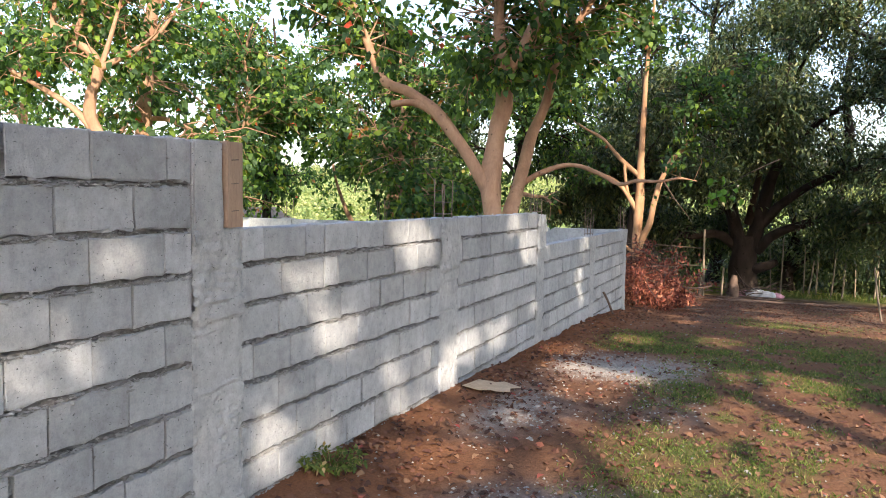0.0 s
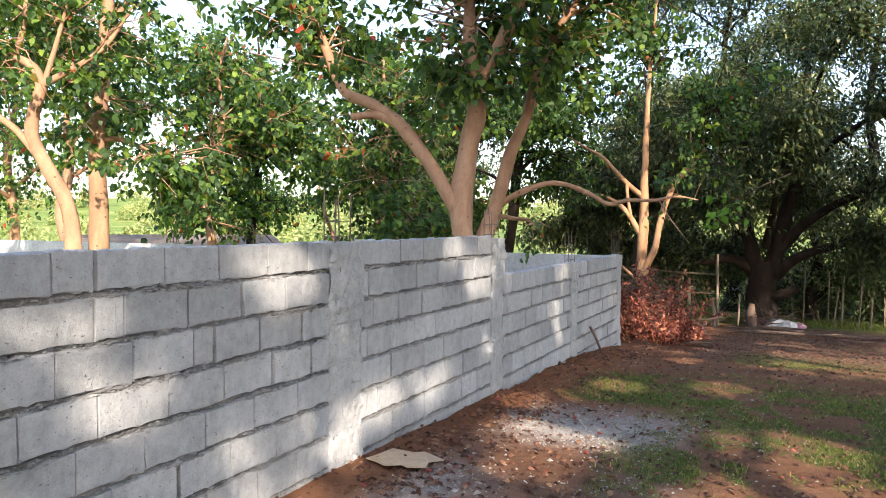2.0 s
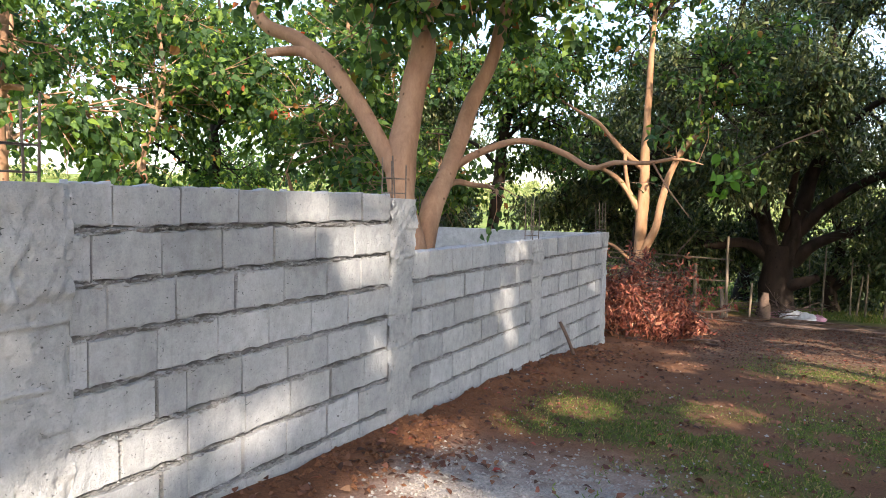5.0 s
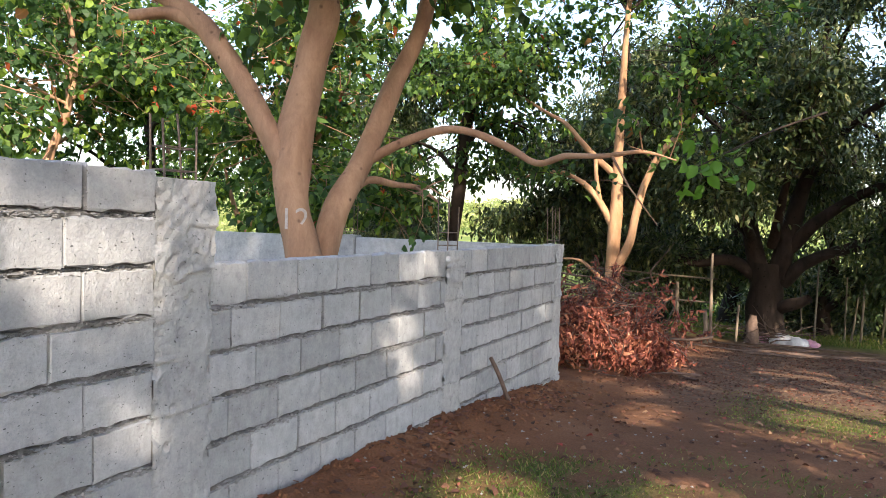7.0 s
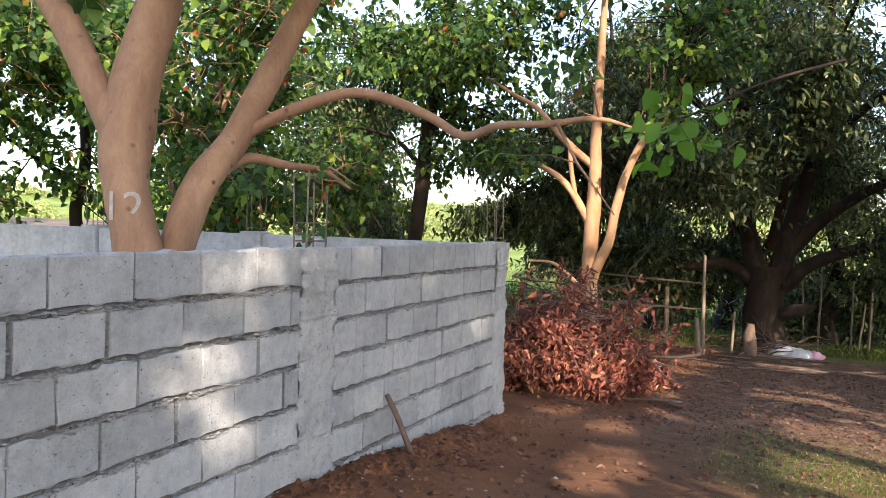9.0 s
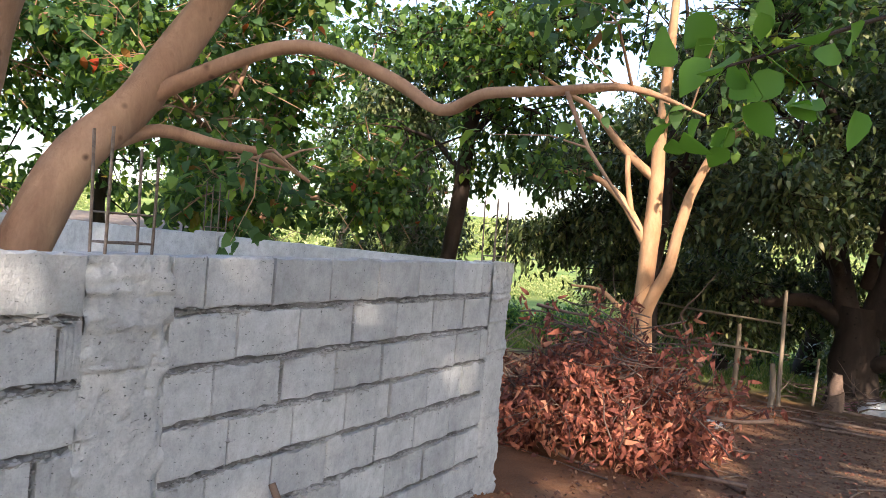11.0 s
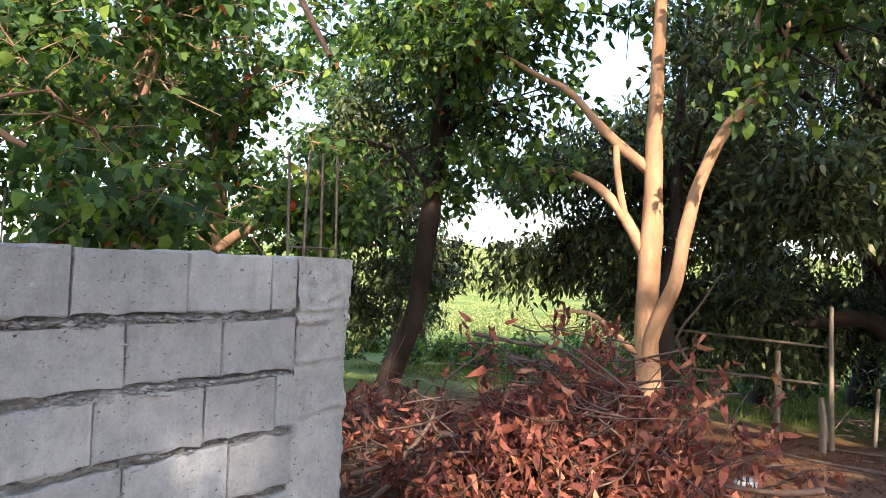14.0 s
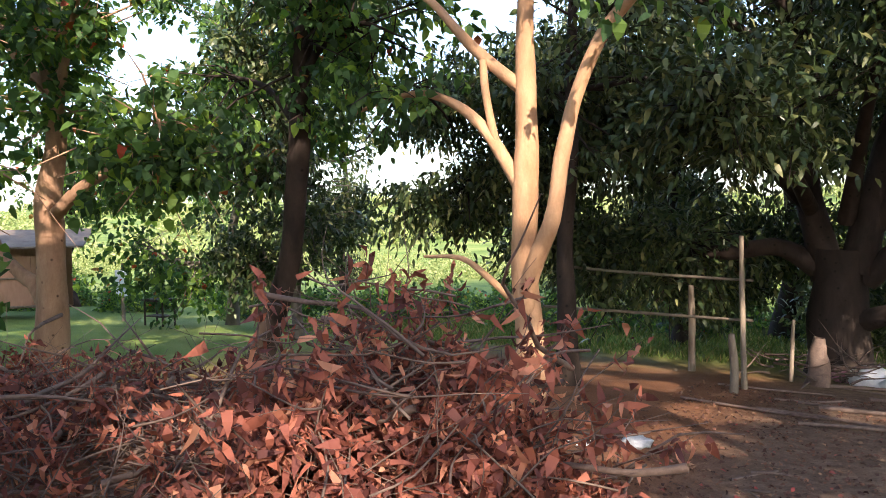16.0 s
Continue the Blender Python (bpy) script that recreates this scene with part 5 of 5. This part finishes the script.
tagged(put("soil_clods", mesh_of("soil_clods", v.reshape(-1, 3), (of[None] + (np.arange(n) * 6)[:, None, None]).reshape(-1, 3), EARTH)), "loose red-brown clods of dug soil", "soil", kind="stuff")

# ---- block work, piece by piece ----
def block_mesh(seed):
    """A block 1 m long in y (scaled to fit), 0.21 high, with worn edges and a grid of faces."""
    r = np.random.default_rng(seed)
    bm = bmesh.new()
    ys, zs = np.linspace(-0.5, 0.5, 10), np.linspace(-0.5, 0.5, 4)
    chip = r.uniform(0, 1, (4, 10)) < 0.16
    ys[1], ys[-2], zs[1], zs[-2] = -0.488, 0.488, -0.465, 0.465
    grid = []
    for i, z in enumerate(zs):
        row = []
        for j, y in enumerate(ys):
            edge = i in (0, 3) or j in (0, 9)
            x = -0.005 + r.normal(0, 0.0016) - 0.012 * chip[i, j] if edge else r.normal(0.0, 0.0012)
            row.append(bm.verts.new((x, y + (r.normal(0, 0.007) if j in (0, 9) else 0), z + (r.normal(0, 0.026) if i in (0, 3) else 0))))
        grid.append(row)
    for i in range(3):
        for j in range(9):
            bm.faces.new((grid[i][j], grid[i][j + 1], grid[i + 1][j + 1], grid[i + 1][j]))
    rim = grid[0][:] + [grid[i][9] for i in (1, 2, 3)] + grid[3][8::-1] + [grid[i][0] for i in (2, 1)]
    inner = [bm.verts.new((-0.06, v.co.y, v.co.z)) for v in rim]
    for k in range(len(rim)):
        bm.faces.new((rim[k], inner[k], inner[(k + 1) % len(rim)], rim[(k + 1) % len(rim)]))
    bmesh.ops.recalc_face_normals(bm, faces=bm.faces[:])
    me = bpy.data.meshes.new("block")
    bm.to_mesh(me)
    bm.free()
    me.materials.append(BLOCK)
    return me


BLOCK_MESHES = [block_mesh(100 + k) for k in range(10)]
brnd = random.Random(5)
mortar_v, mortar_f, crumbs = [], [], []


def mortar_strip(y0, y1, z0, z1, vertical=False, proud=0.0):
    """A ragged band of mortar between blocks: hollow in places, squeezed out in lumps in others."""
    n = max(2, int((z1 - z0 if vertical else y1 - y0) / 0.012))
    k = 6
    base = sum(len(q) for q in mortar_v)
    i, j = np.meshgrid(np.arange(n + 1), np.arange(k), indexing="ij")
    s, c = i / n, j / (k - 1)
    yy, zz = (y0 + (y1 - y0) * c, z0 + (z1 - z0) * s) if vertical else (y0 + (y1 - y0) * s, z0 + (z1 - z0) * c)
    bulge = np.sin(c * np.pi)
    slow = value_noise(yy * 2.2, zz * 2.2, 4, 61)
    quick = value_noise(yy * 3, zz * 3, 11, 62)
    full = smooth01(value_noise(yy, zz * 1.7, 6, 63), -0.5, 0.25)
    x = -0.041 + (0 if vertical else proud) + bulge * full * ((0.014 if vertical else 0.030) + 0.010 * slow + 0.012 * quick) - (0 if vertical else 0.02) * (c > 0.6) + rng.normal(0, 0.006, yy.shape)
    x = np.maximum(x, -0.0445)
    zz = zz + (0 if vertical else 0.006 * quick + rng.normal(0, 0.002, yy.shape))
    # crumbs and squeezed lumps stuck in the joint
    long = z1 - z0 if vertical else y1 - y0
    m = int(long / ((0.012 if proud > 0 else 0.06) if vertical else 0.0042))
    u, w = rng.uniform(0, 1, m), rng.normal(0.36, 0.2, m)
    ly, lz = (y0 + (y1 - y0) * w, z0 + long * u) if vertical else (y0 + long * u, z0 + (z1 - z0) * w)
    stuck = rng.uniform(0, 1, m) < 0.12 + 0.88 * smooth01(value_noise(ly, lz * 1.7, 6, 63) + 0.5 * value_noise(ly, lz, 25, 64), -0.35, 0.5)
    ly, lz = ly[stuck], lz[stuck]
    size = np.clip(rng.lognormal(-4.95, 0.45, len(ly)), 0.003, 0.018)
    lx = np.minimum(rng.normal(-0.003, 0.007, len(ly)), 0.014 - size)
    crumbs.append(np.stack([lx, ly, lz, size], 1))
    mortar_v.append(np.stack([np.minimum(x, 0.009), yy, zz], -1).reshape(-1, 3))
    a, b = np.meshgrid(np.arange(n), np.arange(k - 1), indexing="ij")
    mortar_f.append(np.stack([a * k + b, a * k + b + 1, (a + 1) * k + b + 1, (a + 1) * k + b], -1).reshape(-1, 4) + base)


def lay_block(y0, y1, z0, z1):
    ob = put("block", BLOCK_MESHES[brnd.randrange(10)], wall)
    ob.location = (brnd.uniform(-0.004, 0.003), (y0 + y1) / 2, (z0 + z1) / 2 + brnd.uniform(-0.003, 0.003))
    ob.scale = (1, (y1 - y0), z1 - z0)
    ob.rotation_euler = (brnd.uniform(-0.012, 0.012), 0, brnd.uniform(-0.005, 0.005))


def bay(y0, y1, top, first_bed, joints):
    """Courses from the top down; joints names the head joints of the first courses, and they repeat below."""
    foot = min(gz(0, y0), gz(0, y1)) - 0.2
    z_top, bed, k = top, first_bed, 0
    while z_top > foot:
        z_bot = bed
        js = joints[k] if k < len(joints) else [j + brnd.uniform(-0.03, 0.03) for j in joints[len(joints) - 2 + (k - len(joints)) % 2]]
        cuts = [y0] + [j for j in js if y0 + 0.07 < j < y1 - 0.07] + [y1]
        lo, hi = z_bot + 0.016, z_top - (0.014 if k else 0.0)
        for a, b in zip(cuts, cuts[1:]):
            wide = brnd.random() < 0.16
            g0 = 0.004 if a == y0 else (0.018 if wide else 0.0035)
            lay_block(a + g0, b - (0.004 if b == y1 else 0.0035), lo, hi)
            if a != y0:
                mortar_strip(a - 0.012, a + 0.02, lo - 0.004, hi - 0.004, True, 0.004 if wide else -0.004)
        mortar_strip(y0 - 0.004, y1 + 0.004, z_bot - 0.026, z_bot + 0.021, False, 0.006)
        z_top, bed, k = z_bot, z_bot - H, k + 1
    # solid heart of the bay, behind the faces of the blocks
    bm = bmesh.new()
    add_box(bm, (-TH, y0, foot - 0.3), (-0.045, y1, top - 0.004))
    for kk in range(1, int((y1 - y0) / 0.1)):
        bmesh.ops.bisect_plane(bm, geom=bm.verts[:] + bm.edges[:] + bm.faces[:], plane_co=(0, y0 + kk * 0.1, 0), plane_no=(0, 1, 0))
    for v in bm.verts:
        v.co.z += noise.noise(v.co * 6) * 0.006
    part("core", bm, BLOCK, wall)


JOINTS_HIGH = [[-4.1, -3.7, -3.28, -2.84, -2.42, -1.97], [-4.3, -3.9, -3.47, -3.04, -2.61, -2.18], [-4.1, -3.7, -3.28, -2.86, -2.44, -1.99], [-4.3, -3.9, -3.48, -3.06, -2.64, -2.2], [-4.1, -3.7, -3.28, -2.85, -2.43, -1.99], [-4.3, -3.92, -3.5, -3.08, -2.66, -2.23]]
JOINTS_AB = [[-1.2, -0.76, -0.54, -0.11, 0.29, 0.72, 1.14], [-1.02, -0.54, -0.37, 0.05, 0.48, 0.9], [-1.05, -0.75, -0.32, 0.09, 0.24, 0.64, 1.07], [-1.3, -0.93, -0.53, -0.09, 0.33, 0.76, 1.17], [-1.06, -0.65, -0.25, 0.18, 0.59, 1.02], [-1.28, -0.86, -0.45, -0.03, 0.38, 0.8, 1.2]]
JOINTS_BC = [[2.03, 2.43, 2.84, 3.25, 3.67, 4.07], [1.92, 2.31, 2.72, 3.13, 3.54, 3.98], [2.0, 2.4, 2.81, 3.23, 3.67, 4.07], [1.9, 2.28, 2.69, 3.1, 3.51, 3.92], [2.27, 2.47, 2.88, 3.27, 3.68, 4.08], [2.06, 2.48, 2.9, 3.3, 3.72, 4.13]]
JOINTS_CD = [[5.09, 5.54, 5.96, 6.38, 6.78, 7.19], [4.97, 5.38, 5.8, 6.23, 6.67, 7.1, 7.5], [5.17, 5.58, 6.0, 6.4, 6.8, 7.21], [4.96, 5.38, 5.8, 6.21, 6.63, 7.04, 7.44], [5.15, 5.57, 5.98, 6.4, 6.81, 7.22], [4.98, 5.4, 5.82, 6.22, 6.64, 7.05]]
JOINTS_DE = [[8.12, 8.52, 8.93, 9.34, 9.75, 10.17, 10.56], [8.32, 8.72, 9.13, 9.54, 9.94, 10.33], [8.2, 8.61, 9.02, 9.42, 9.84, 10.26, 10.6], [8.31, 8.72, 9.13, 9.53, 9.95, 10.38], [8.2, 8.6, 9.0, 9.42, 9.83, 10.25], [8.33, 8.74, 9.14, 9.55, 9.96, 10.37]]
bay(-4.6, -1.80, 2.50, BED1 + 4 * H - 0.02, JOINTS_HIGH)
bay(-1.41, 1.39, 2.03, BED1 + 2 * H, JOINTS_AB)
bay(1.81, 4.455, 2.025, BED1 + 2 * H, JOINTS_BC)
bay(4.815, 7.59, 1.585, BED1, JOINTS_CD)
bay(7.95, 10.70, 1.585, BED1, JOINTS_DE)
column(-5.0, -4.6, 2.52, 91)
tagged(part("wall_behind", rough_box((-0.15, -12, -0.2), (0.0, -5.0, 2.5), 0.4, 0.006), BLOCK), "grey concrete block wall running on", "wall", kind="structure")
put("mortar", mesh_of("mortar", np.vstack(mortar_v), np.vstack(mortar_f), MORTAR_SHADED, False), wall, "rough squeezed mortar joints")["kind"] = "stuff"
lump = np.vstack(crumbs)
m = len(lump)
v = octa[None] * rng.uniform(0.55, 1.35, (m, 6, 1)) * np.stack([np.ones(m), rng.uniform(0.9, 2.0, m), rng.uniform(0.6, 1.1, m)], 1)[:, None]
v = v * lump[:, 3][:, None, None] + lump[:, None, :3]
put("mortar_crumbs", mesh_of("mortar_crumbs", v.reshape(-1, 3), (of[None] + (np.arange(m) * 6)[:, None, None]).reshape(-1, 3), LUMP), wall, "crumbled lumps of squeezed mortar")["kind"] = "stuff"
